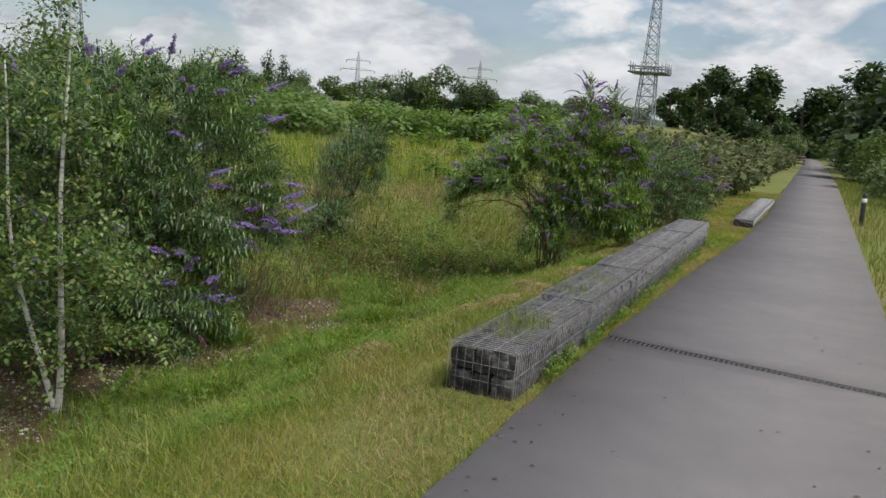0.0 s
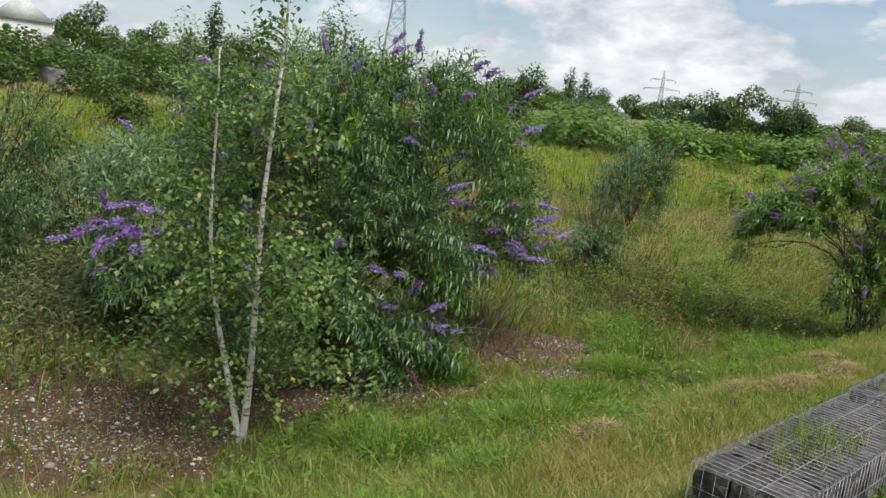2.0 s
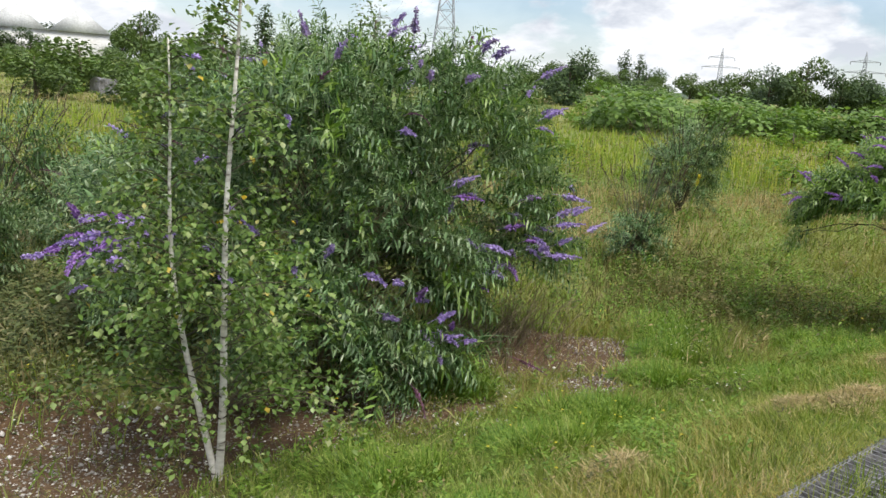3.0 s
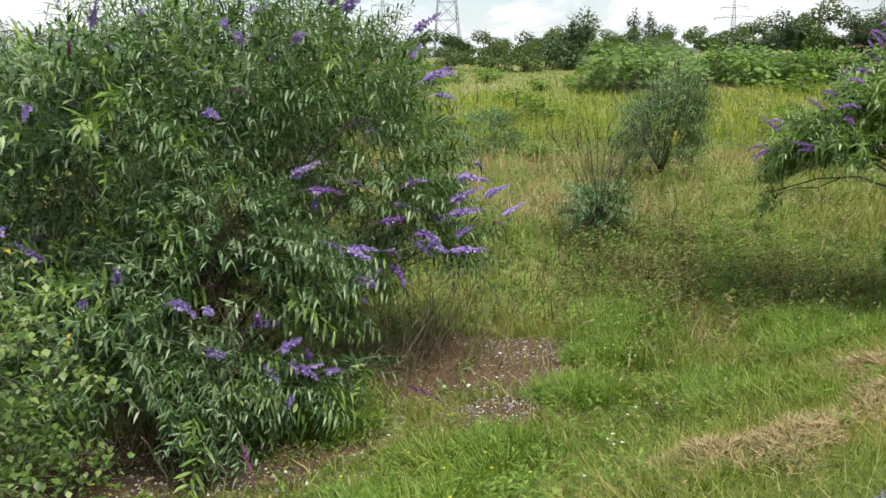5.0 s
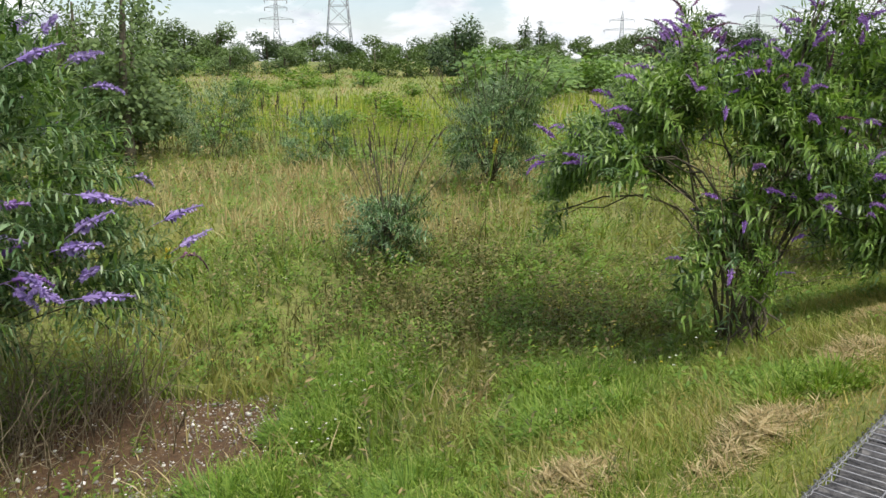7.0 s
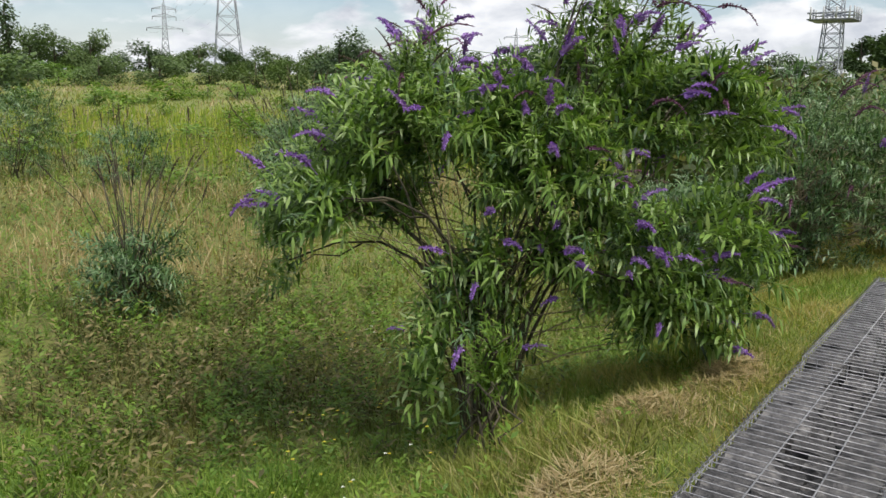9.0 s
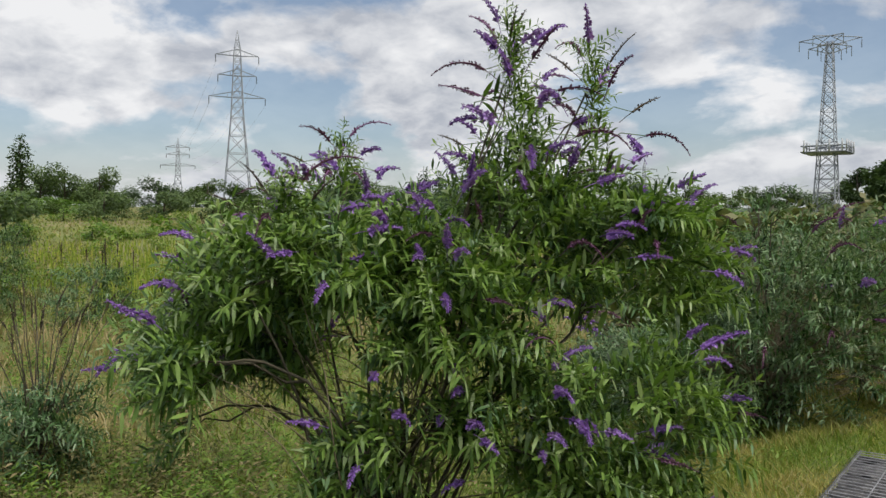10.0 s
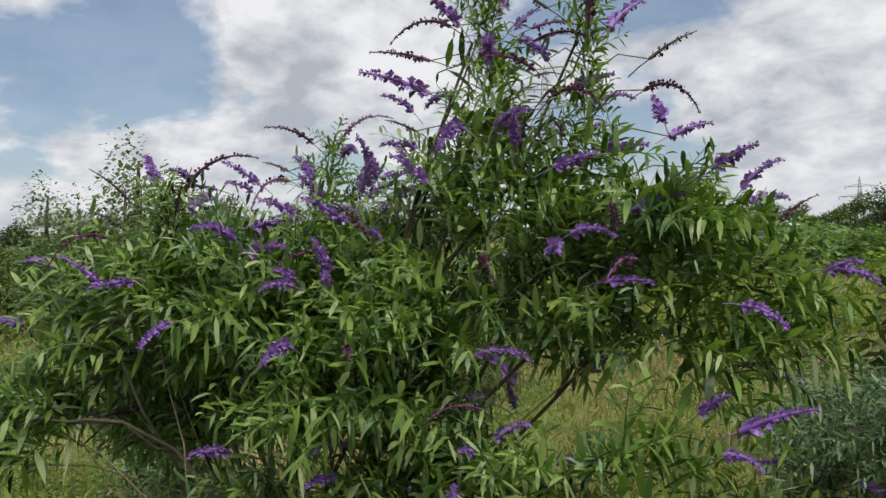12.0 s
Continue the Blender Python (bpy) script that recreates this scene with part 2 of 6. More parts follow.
def birch_bark():
    m, nt, b = nodes_of("birch_bark")
    tc = nt.nodes.new("ShaderNodeTexCoord")
    mp = nt.nodes.new("ShaderNodeMapping")
    mp.inputs["Scale"].default_value = (6, 6, 26)
    nt.links.new(tc.outputs["Object"], mp.inputs["Vector"])
    n = nt.nodes.new("ShaderNodeTexNoise")
    n.inputs["Scale"].default_value, n.inputs["Detail"].default_value = 1.0, 5
    nt.links.new(mp.outputs[0], n.inputs["Vector"])
    nt.links.new(ramp(nt, n.outputs["Fac"], [(0.34, (0.10, 0.08, 0.07)), (0.42, (0.55, 0.52, 0.48)), (0.7, (0.78, 0.76, 0.72))]), b.inputs["Base Color"])
    b.inputs["Roughness"].default_value = 0.7
    return m


M["birch_bark"] = birch_bark()


def asphalt():
    m, nt, b = nodes_of("asphalt")
    big, mid, fine = noise_node(nt, 0.35, 4), noise_node(nt, 2.2, 6, 0.7), noise_node(nt, 160, 2, 0.7)
    col = ramp(nt, big.outputs["Fac"], [(0.3, (0.165, 0.157, 0.166)), (0.7, (0.21, 0.20, 0.205))])
    col = mixed(nt, 1.0, col, ramp(nt, mid.outputs["Fac"], [(0.3, (0.9, 0.9, 0.91)), (0.55, (1.0, 1.0, 1.0)), (0.7, (1.06, 1.06, 1.05))]), "MULTIPLY")
    col = mixed(nt, 1.0, col, ramp(nt, fine.outputs["Fac"], [(0.3, (0.7, 0.7, 0.7)), (0.7, (1.25, 1.25, 1.25))]), "MULTIPLY")
    nt.links.new(col, b.inputs["Base Color"])
    b.inputs["Roughness"].default_value = 0.92
    b.inputs["Specular IOR Level"].default_value = 0.25
    bp = nt.nodes.new("ShaderNodeBump")
    bp.inputs["Strength"].default_value, bp.inputs["Distance"].default_value = 0.35, 0.006
    nt.links.new(fine.outputs["Fac"], bp.inputs["Height"])
    nt.links.new(bp.outputs[0], b.inputs["Normal"])
    return m


M["asphalt"] = asphalt()
# bare stony patches: x, y, radius along x, radius along y
BARE = [(-6.75, 11.0, 1.05, 1.25), (-6.75, 5.4, 1.6, 1.1), (-6.8, 7.2, 0.9, 1.4), (-5.6, 10.2, 0.4, 0.5), (-6.3, 8.4, 0.6, 0.9)]


def soil():
    m, nt, b = nodes_of("meadow_soil")
    N, L = nt.nodes.new, nt.links.new
    geo = N("ShaderNodeNewGeometry")
    big = noise_node(nt, 0.06, 5)
    mid = noise_node(nt, 0.5, 6, 0.65)
    fine = noise_node(nt, 22, 5, 0.75)
    grass = ramp(nt, mid.outputs["Fac"], [(0.3, (0.06, 0.08, 0.018)), (0.5, (0.13, 0.14, 0.035)), (0.72, (0.25, 0.21, 0.085))])
    far = ramp(nt, big.outputs["Fac"], [(0.34, (0.11, 0.165, 0.028)), (0.48, (0.20, 0.25, 0.045)), (0.58, (0.30, 0.26, 0.11)), (0.68, (0.20, 0.14, 0.07))])
    col = mixed(nt, 0.5, grass, far)
    col = mixed(nt, 1.0, col, ramp(nt, fine.outputs["Fac"], [(0.3, (0.5, 0.5, 0.5)), (0.7, (1.3, 1.3, 1.3))]), "MULTIPLY")
    bare = ramp(nt, fine.outputs["Fac"], [(0.32, (0.04, 0.022, 0.01)), (0.54, (0.10, 0.054, 0.023)), (0.72, (0.20, 0.14, 0.085))])
    total = None
    for x, y, rx, ry in BARE:
        sub = N("ShaderNodeVectorMath")
        sub.operation = "SUBTRACT"
        L(geo.outputs["Position"], sub.inputs[0])
        sub.inputs[1].default_value = (x, y, -1.1)
        sc = N("ShaderNodeVectorMath")
        sc.operation = "MULTIPLY"
        L(sub.outputs[0], sc.inputs[0])
        sc.inputs[1].default_value = (1 / rx, 1 / ry, 0)
        ln = N("ShaderNodeVectorMath")
        ln.operation = "LENGTH"
        L(sc.outputs[0], ln.inputs[0])
        wob = N("ShaderNodeMath")
        wob.operation = "MULTIPLY_ADD"
        L(mid.outputs["Fac"], wob.inputs[0])
        wob.inputs[1].default_value = 1.2
        L(ln.outputs["Value"], wob.inputs[2])
        f = N("ShaderNodeMapRange")
        f.inputs["From Min"].default_value, f.inputs["From Max"].default_value = 1.75, 1.45
        L(wob.outputs[0], f.inputs["Value"])
        if total is None:
            total = f.outputs[0]
        else:
            mx = N("ShaderNodeMath")
            mx.operation = "MAXIMUM"
            L(total, mx.inputs[0])
            L(f.outputs[0], mx.inputs[1])
            total = mx.outputs[0]
    col = mixed(nt, total, col, bare)
    L(col, b.inputs["Base Color"])
    b.inputs["Roughness"].default_value = 0.95
    bp = N("ShaderNodeBump")
    bp.inputs["Strength"].default_value, bp.inputs["Distance"].default_value = 0.7, 0.04
    L(fine.outputs["Fac"], bp.inputs["Height"])
    L(bp.outputs[0], b.inputs["Normal"])
    return m


M["soil"] = soil()

# ---------- building helpers ----------
rng = np.random.default_rng(7)


def np_mesh(name, verts, faces, material, smooth=False):
    """A mesh from arrays; faces: one (n, 3) or (n, 4) array, or a list of both."""
    me = bpy.data.meshes.new(name)
    verts = np.asarray(verts, np.float32)
    sets = faces if isinstance(faces, list) else [faces]
    sets = [np.asarray(f, np.int32) for f in sets if len(f)]
    loops = np.concatenate([f.ravel() for f in sets])
    sizes = np.concatenate([np.full(len(f), f.shape[1], np.int32) for f in sets])
    me.vertices.add(len(verts))
    me.vertices.foreach_set("co", verts.ravel())
    me.loops.add(len(loops))
    me.loops.foreach_set("vertex_index", loops)
    me.polygons.add(len(sizes))
    me.polygons.foreach_set("loop_start", np.concatenate([[0], np.cumsum(sizes)[:-1]]).astype(np.int32))
    me.polygons.foreach_set("loop_total", sizes)
    if smooth:
        me.polygons.foreach_set("use_smooth", np.ones(len(sizes), bool))
    me.update(calc_edges=True)
    me.materials.append(material)
    return me


def child(name, me, parent, label="", m=None):
    ob = new(name, me)
    ob.parent = parent
    if m is not None:
        ob.matrix_basis = m
    return tagged(ob, label)


def part(name, bm, material, parent, label=""):
    me = bpy.data.meshes.new(name)
    bm.to_mesh(me)
    bm.free()
    me.materials.append(material)
    return child(name, me, parent, label)


def empty(name, at, label, category, group=""):
    ob = new(name)
    ob.location = at
    ob.empty_display_size = 0.1
    return tagged(ob, label, category, group)


class Soup:
    """Collects vertices, triangles and quads."""

    def __init__(self):
        self.v, self.t, self.q, self.n = [], [], [], 0

    def add(self, v, t=(), q=()):
        v = np.asarray(v, float)
        if len(t):
            self.t.append(np.asarray(t) + self.n)
        if len(q):
            self.q.append(np.asarray(q) + self.n)
        self.v.append(v)
        self.n += len(v)

    def tube(self, pts, radii, sides=5):
        pts = np.asarray(pts, float)
        k = len(pts)
        d = np.gradient(pts, axis=0)
        d /= np.linalg.norm(d, axis=1)[:, None] + 1e-9
        ref = np.where(np.abs(d[:, 2:3]) > 0.9, np.array([[1.0, 0, 0]]), np.array([[0, 0, 1.0]]))
        a = np.cross(d, ref)
        a /= np.linalg.norm(a, axis=1)[:, None] + 1e-9
        b = np.cross(d, a)
        ang = np.arange(sides) * 2 * np.pi / sides
        r = np.asarray(radii, float).reshape(-1, 1, 1) * np.ones((k, 1, 1))
        v = pts[:, None] + r * (np.cos(ang)[None, :, None] * a[:, None] + np.sin(ang)[None, :, None] * b[:, None])
        i, j = np.meshgrid(np.arange(k - 1), np.arange(sides), indexing="ij")
        j2 = (j + 1) % sides
        q = np.stack([i * sides + j, i * sides + j2, (i + 1) * sides + j2, (i + 1) * sides + j], -1).reshape(-1, 4)
        self.add(v.reshape(-1, 3), q=q)
        t = [[self.n - sides, self.n - sides + x, self.n - sides + x + 1] for x in range(1, sides - 1)]
        self.t.append(np.array(t))

    def box(self, c, s, turn=0.0):
        x, y, z = np.asarray(s) / 2
        v = np.array([[-x, -y, -z], [x, -y, -z], [x, y, -z], [-x, y, -z], [-x, -y, z], [x, -y, z], [x, y, z], [-x, y, z]])
        if turn:
            ca, sa = math.cos(turn), math.sin(turn)
            v = v @ np.array([[ca, sa, 0], [-sa, ca, 0], [0, 0, 1]])
        self.add(v + np.asarray(c), q=[[0, 3, 2, 1], [4, 5, 6, 7], [0, 1, 5, 4], [1, 2, 6, 5], [2, 3, 7, 6], [3, 0, 4, 7]])

    def leaves(self, base, out, length, width, droop, fold=0.25):
        """Pointed, folded, drooping leaves: base points, unit directions, lengths."""
        n = len(base)
        up = np.array([[0, 0, 1.0]])
        side = np.cross(out, up)
        side /= np.linalg.norm(side, axis=1)[:, None] + 1e-6
        nor = np.cross(side, out)
        L_, W_, D_ = (np.broadcast_to(np.asarray(a, float), (n,))[:, None] for a in (length, width, droop))
        mid = base + out * L_ * 0.45 - up * D_ * L_ * 0.15
        tip = base + out * L_ * 0.92 - up * D_ * L_ * 0.6
        lft = mid + side * W_ * 0.5 + nor * W_ * fold
        rgt = mid - side * W_ * 0.5 + nor * W_ * fold
        v = np.stack([base, lft, mid, rgt, tip], 1).reshape(-1, 3)
        o = np.arange(n)[:, None, None] * 5
        t = (np.array([[0, 2, 1], [0, 3, 2], [1, 2, 4], [2, 3, 4]])[None] + o).reshape(-1, 3)
        self.add(v, t)

    def arched(self, base, out, length, width, droop):
        """Long narrow leaves that rise a little and then bend over."""
        n = len(base)
        up = np.array([[0, 0, 1.0]])
        side = unit(np.cross(out, up))
        L_, W_, D_ = length[:, None], width[:, None], droop[:, None]

        def at(q):
            return base + out * L_ * q * (1 - 0.14 * q) + up * L_ * (0.16 * q - 0.75 * D_ * q * q)
        a, b = at(0.33), at(0.68)
        tw = up * 0.22 * W_
        v = np.stack([base, a + side * W_ * 0.5 + tw, a - side * W_ * 0.5 - tw, b + side * W_ * 0.4 + tw, b - side * W_ * 0.4 - tw, at(1.0)], 1).reshape(-1, 3)
        o = np.arange(n)[:, None]
        self.add(v, np.concatenate([np.array([[0, 2, 1]]) + o * 6, np.array([[3, 4, 5]]) + o * 6]), np.array([[1, 2, 4, 3]]) + o * 6)

    def flakes(self, base, out, length, width):
        """Flat two-triangle leaves for crowns far away."""
        n = len(base)
        side = unit(np.cross(out, np.array([[0.3, 0.2, 1.0]])))
        L_, W_ = length[:, None], width[:, None]
        mid = base + out * L_ * 0.5
        v = np.stack([base, mid + side * W_ * 0.5, base + out * L_ - np.array([[0, 0, 0.15]]) * L_, mid - side * W_ * 0.5], 1).reshape(-1, 3)
        self.add(v, q=np.array([[0, 1, 2, 3]]) + np.arange(n)[:, None] * 4)

    def mesh(self, name, material, smooth=False):
        f = []
        if self.t:
            f.append(np.concatenate(self.t))
        if self.q:
            f.append(np.concatenate(self.q))
        return np_mesh(name, np.concatenate(self.v), f, material, smooth)


def sm(a, b, x):
    t = np.clip((x - a) / (b - a), 0, 1)
    return t * t * (3 - 2 * t)


def ground(x, y):
    """Height of the land: the path's bank falls to the meadow, which rises slowly into the distance."""
    x, y = np.asarray(x, float), np.asarray(y, float)
    z = -0.95 * sm(-2.1, -5.2, x) - 0.25 * sm(-4.5, -7.5, x)
    d = np.hypot(x + 3, y - 9)
    z = z + (0.3 * sm(4, 10, d) + 0.3 * sm(8, 18, d) + 1.0 * sm(15, 70, d)) * sm(-4, -9, x) + 3.3 * sm(48, 165, d) * sm(-6, -24, x)
    z = z - 0.15 * sm(1.6, 4, x)
    lump = 0.035 * np.sin(x * 2.1 + 1.3 * np.sin(y * 0.9)) * np.sin(y * 1.7 + x * 0.6) * sm(-2.2, -3.5, x) * sm(60, 20, d)
    return z + lump - 0.03


def gz(x, y):
    return float(ground(x, y))


def unit(v):
    return v / (np.linalg.norm(v, axis=-1, keepdims=True) + 1e-9)


# ---------- ground and path ----------


def axis(inner, step, growth, far):
    a = list(np.arange(inner[0], inner[1] + 1e-6, step))
    s = step
    while a[-1] < far:
        s *= growth
        a.append(a[-1] + s)
    s = step
    while a[0] > -far:
        s *= growth
        a.insert(0, a[0] - s)
    return np.array(a)


def build_ground():
    xs, ys = axis((-16, 3), 0.2, 1.13, 2600), axis((0, 26), 0.25, 1.13, 2600)
    X, Y = np.meshgrid(xs, ys, indexing="ij")
    Z = ground(X, Y)
    nx, ny = len(xs), len(ys)
    i, j = np.meshgrid(np.arange(nx - 1), np.arange(ny - 1), indexing="ij")
    q = np.stack([i * ny + j, (i + 1) * ny + j, (i + 1) * ny + j + 1, i * ny + j + 1], -1).reshape(-1, 4)
    ob = new("ground", np_mesh("ground", np.stack([X, Y, Z], -1).reshape(-1, 3), q, M["soil"], True))
    tagged(ob, "meadow ground of grass, soil and stones", "ground", kind="structure")


build_ground()
PATH_L, PATH_R, DRAIN_Y, SLANT = -1.40, 1.08, 8.30, -0.10


def path_left(y):
    """The path's edge by the gabions, which draws in and then bends away."""
    return np.interp(y, [8.6, 13, 18, 25, 31, 50, 80, 130, 200, 420], [-1.40, -1.28, -1.03, -0.95, -1.06, -1.23, -1.5, -2.2, -4.5, -18])


def path_right(y):
    return np.interp(y, [38, 55, 90, 130, 200, 420], [1.08, 1.05, 0.7, 0.0, -2.3, -15.5])



def build_path():
    """Asphalt slabs either side of the drain, with slightly ragged edges."""
    s = Soup()
    r = np.random.default_rng(3)
    for y0, y1, step in ((-40, DRAIN_Y - 0.07, 0.3), (DRAIN_Y + 0.07, 60, 0.3), (60, 420, 6)):
        ys = np.arange(y0, y1, step)
        ys = np.append(ys, y1)
        wob = r.normal(0, 0.012, (2, len(ys)))
        xl, xr = path_left(ys) + wob[0], path_right(ys) + wob[1]
        top = np.zeros(len(ys))
        k = len(ys)
        ends = ((np.abs(ys - DRAIN_Y + 0.07) < 1e-6) | (np.abs(ys - DRAIN_Y - 0.07) < 1e-6)) * SLANT
        yl, yr = ys + ends * (xl - 0.04), ys + ends * (xr - 0.04)
        v = np.concatenate([np.stack([xl, yl, top - 0.2], 1), np.stack([xl, yl, top], 1), np.stack([xr, yr, top], 1), np.stack([xr, yr, top - 0.2], 1)])
        i = np.arange(k - 1)
        q = np.concatenate([np.stack([a * k + i, a * k + i + 1, (a + 1) * k + i + 1, (a + 1) * k + i], 1) for a in range(3)])
        s.add(v, q=q)
        for e in (0, k - 1):
            s.q.append(np.array([[s.n - 4 * k + e, s.n - 3 * k + e, s.n - 2 * k + e, s.n - k + e]]))
    ob = new("path", s.mesh("path", M["asphalt"]))
    tagged(ob, "smooth grey asphalt cycle path", "path", kind="structure")


build_path()

# ---------- drain and gabions ----------


def build_drain():
    """A slotted iron grate in a channel across the path."""
    top = empty("drain_channel", (0, DRAIN_Y, 0), "dark slotted iron drain grate across the asphalt path", "drain")
    top.rotation_euler = (0, 0, math.atan(SLANT))
    s = Soup()
    # channel floor coloured near black, so that the slots look deeply shaded
    s.box((-0.16, 0, -0.10), (PATH_R - PATH_L, 0.14, 0.02))
    child("channel", s.mesh("channel", M["near_black"]), top)
    for side in (-0.062, 0.062):
        s = Soup()
        s.box((-0.16, side, -0.045), (PATH_R - PATH_L - 0.02, 0.012, 0.09))
        child("edge_rail", s.mesh("edge_rail", M["iron"]), top)
    s = Soup()
    s.box((0, 0, -0.014), (0.021, 0.11, 0.026))
    bar = s.mesh("bar", M["iron"])
    n = int((PATH_R - PATH_L - 0.06) / 0.043)
    for i in range(n):
        child("bar", bar, top, "", pose(PATH_L + 0.05 + i * 0.043, 0, 0.001))
    s = Soup()
    s.box((-0.16, 0, -0.012), (PATH_R - PATH_L - 0.04, 0.014, 0.02))
    child("spine", s.mesh("spine", M["iron"]), top)


build_drain()


def stone_mesh(seed):
    r = np.random.default_rng(seed)
    bm = bmesh.new()
    bmesh.ops.create_cube(bm, size=1.0)
    bmesh.ops.subdivide_edges(bm, edges=bm.edges[:], cuts=2, use_grid_fill=True)
    for v in bm.verts:
        c = v.co.copy()
        k = sum(abs(a) > 0.49 for a in c)
        pull = {1: 1.0, 2: 0.97, 3: 0.93}[k] if k else 1
        v.co = c * pull + Vector(r.normal(0, 0.045, 3))
    me = bpy.data.meshes.new("stone")
    bm.to_mesh(me)
    bm.free()
    me.materials.append(M["stone"])
    return me


STONES = [stone_mesh(40 + i) for i in range(8)]
GAB_X0, GAB_X1, GAB_TOP = -2.02, -1.52, 0.315


def wire_panel(s, origin, u, v, nu, nv, rad=0.0024):
    """A welded mesh: nu + 1 wires along v, nv + 1 wires along u."""
    o, u, v = (np.asarray(a, float) for a in (origin, u, v))
    for i in range(nu + 1):
        p = o + u * i / nu
        s.tube([p, p + v], [rad, rad], 4)
    for i in range(nv + 1):
        p = o + v * i / nv
        s.tube([p, p + u], [rad * 1.25, rad * 1.25], 4)


def gabion(y0, length, height, label, x0=GAB_X0, x1=GAB_X1, seed=0):
    r = np.random.default_rng(seed)
    w = x1 - x0
    top = empty("gabion", ((x0 + x1) / 2, y0, -0.04), label, "gabion", "gabions along the path")
    H = height + 0.04
    core = Soup()
    core.box((0, length / 2, H / 2 - 0.02), (w - 0.16, length - 0.16, H - 0.1))
    child("rubble_core", core.mesh("rubble_core", M["stone"]), top, "dark packed rubble")
    # layers of flat blocks along both sides, ends and top
    layers = max(1, round(H / 0.15))
    lh = (H - 0.012) / layers
    for k in range(layers):
        z = lh * (k + 0.5)
        for side in (-1, 1):
            y = 0.012
            while y < length - 0.05:
                ln = min(r.uniform(0.15, 0.34), length - 0.012 - y)
                d = r.uniform(0.15, 0.2)
                ob = child("stone", STONES[r.integers(8)], top)
                ob.matrix_basis = pose(side * (w / 2 - d / 2 - 0.008), y + ln / 2, z, r.normal(0, 1.5), r.normal(0, 2), r.normal(0, 2)) @ Matrix.Diagonal((d, ln * 0.97, lh * r.uniform(0.9, 0.98), 1))
                y += ln
        for e in (0.0, 1.0):
            x = -w / 2 + 0.19
            while x < w / 2 - 0.2:
                ln = min(r.uniform(0.2, 0.36), w / 2 - 0.19 - x)
                ob = child("stone", STONES[r.integers(8)], top)
                ob.matrix_basis = pose(x + ln / 2, 0.1 if e == 0 else length - 0.1, z, r.normal(0, 2), r.normal(0, 2), r.normal(0, 2)) @ Matrix.Diagonal((ln * 0.97, 0.18, lh * 0.94, 1))
                x += ln
    y = 0.17
    while y < length - 0.18:
        ln = min(r.uniform(0.10, 0.24), length - 0.17 - y)
        x = -w / 2 + 0.15
        while x < w / 2 - 0.16:
            wd = min(r.uniform(0.08, 0.2), w / 2 - 0.15 - x)
            ob = child("stone", STONES[r.integers(8)], top)
            ob.matrix_basis = pose(x + wd / 2, y + ln / 2 + r.normal(0, 0.012), H - 0.075 - abs(r.normal(0, 0.012)), r.normal(0, 7), r.normal(0, 7), r.normal(0, 8)) @ Matrix.Diagonal((wd * 0.95, ln * 0.93, 0.11, 1))
            x += wd
        y += ln
    ny, nx = max(2, round(length / 0.05)), max(2, round(w / 0.19))
    s = Soup()
    wire_panel(s, (-w / 2, 0, H), (0, length, 0), (w, 0, 0), ny, nx)
    tagged(child("wire_lid", s.mesh("wire_lid", M["wire"]), top, "welded zinc wire mesh lid"), kind="stuff")
    for side in (-1, 1):
        s = Soup()
        wire_panel(s, (side * w / 2, 0, 0.0), (0, length, 0), (0, 0, H), ny, 2)
        tagged(child("wire_side", s.mesh("wire_side", M["wire"]), top), kind="stuff")
    for e in (0, length):
        s = Soup()
        wire_panel(s, (-w / 2, e, 0.0), (w, 0, 0), (0, 0, H), 8, 3, 0.0013)
        tagged(child("wire_end", s.mesh("wire_end", M["wire"]), top), kind="stuff")
    for side in (-1, 1):
        t = np.arange(0, length, 0.0065)
        a = t / 0.05 * 2 * np.pi
        s = Soup()
        s.tube(np.stack([side * w / 2 + 0.011 * np.cos(a), t, H + 0.011 * np.sin(a)], 1), np.full(len(t), 0.002), 3)
        child("edge_spiral", s.mesh("edge_spiral", M["wire"]), top, "spiral binding wire")
    return top


for _i in range(5):
    gabion(6.25 + _i * 2.03, 2.02, GAB_TOP + 0.02 * _i, "low wire gabion of grey stone blocks beside the path" + (", grassy top" if _i == 0 else ""), seed=_i)
gabion(20.6, 8.4, 0.16, "low dark gabion block on the grass verge", -1.46, -1.03, seed=9)

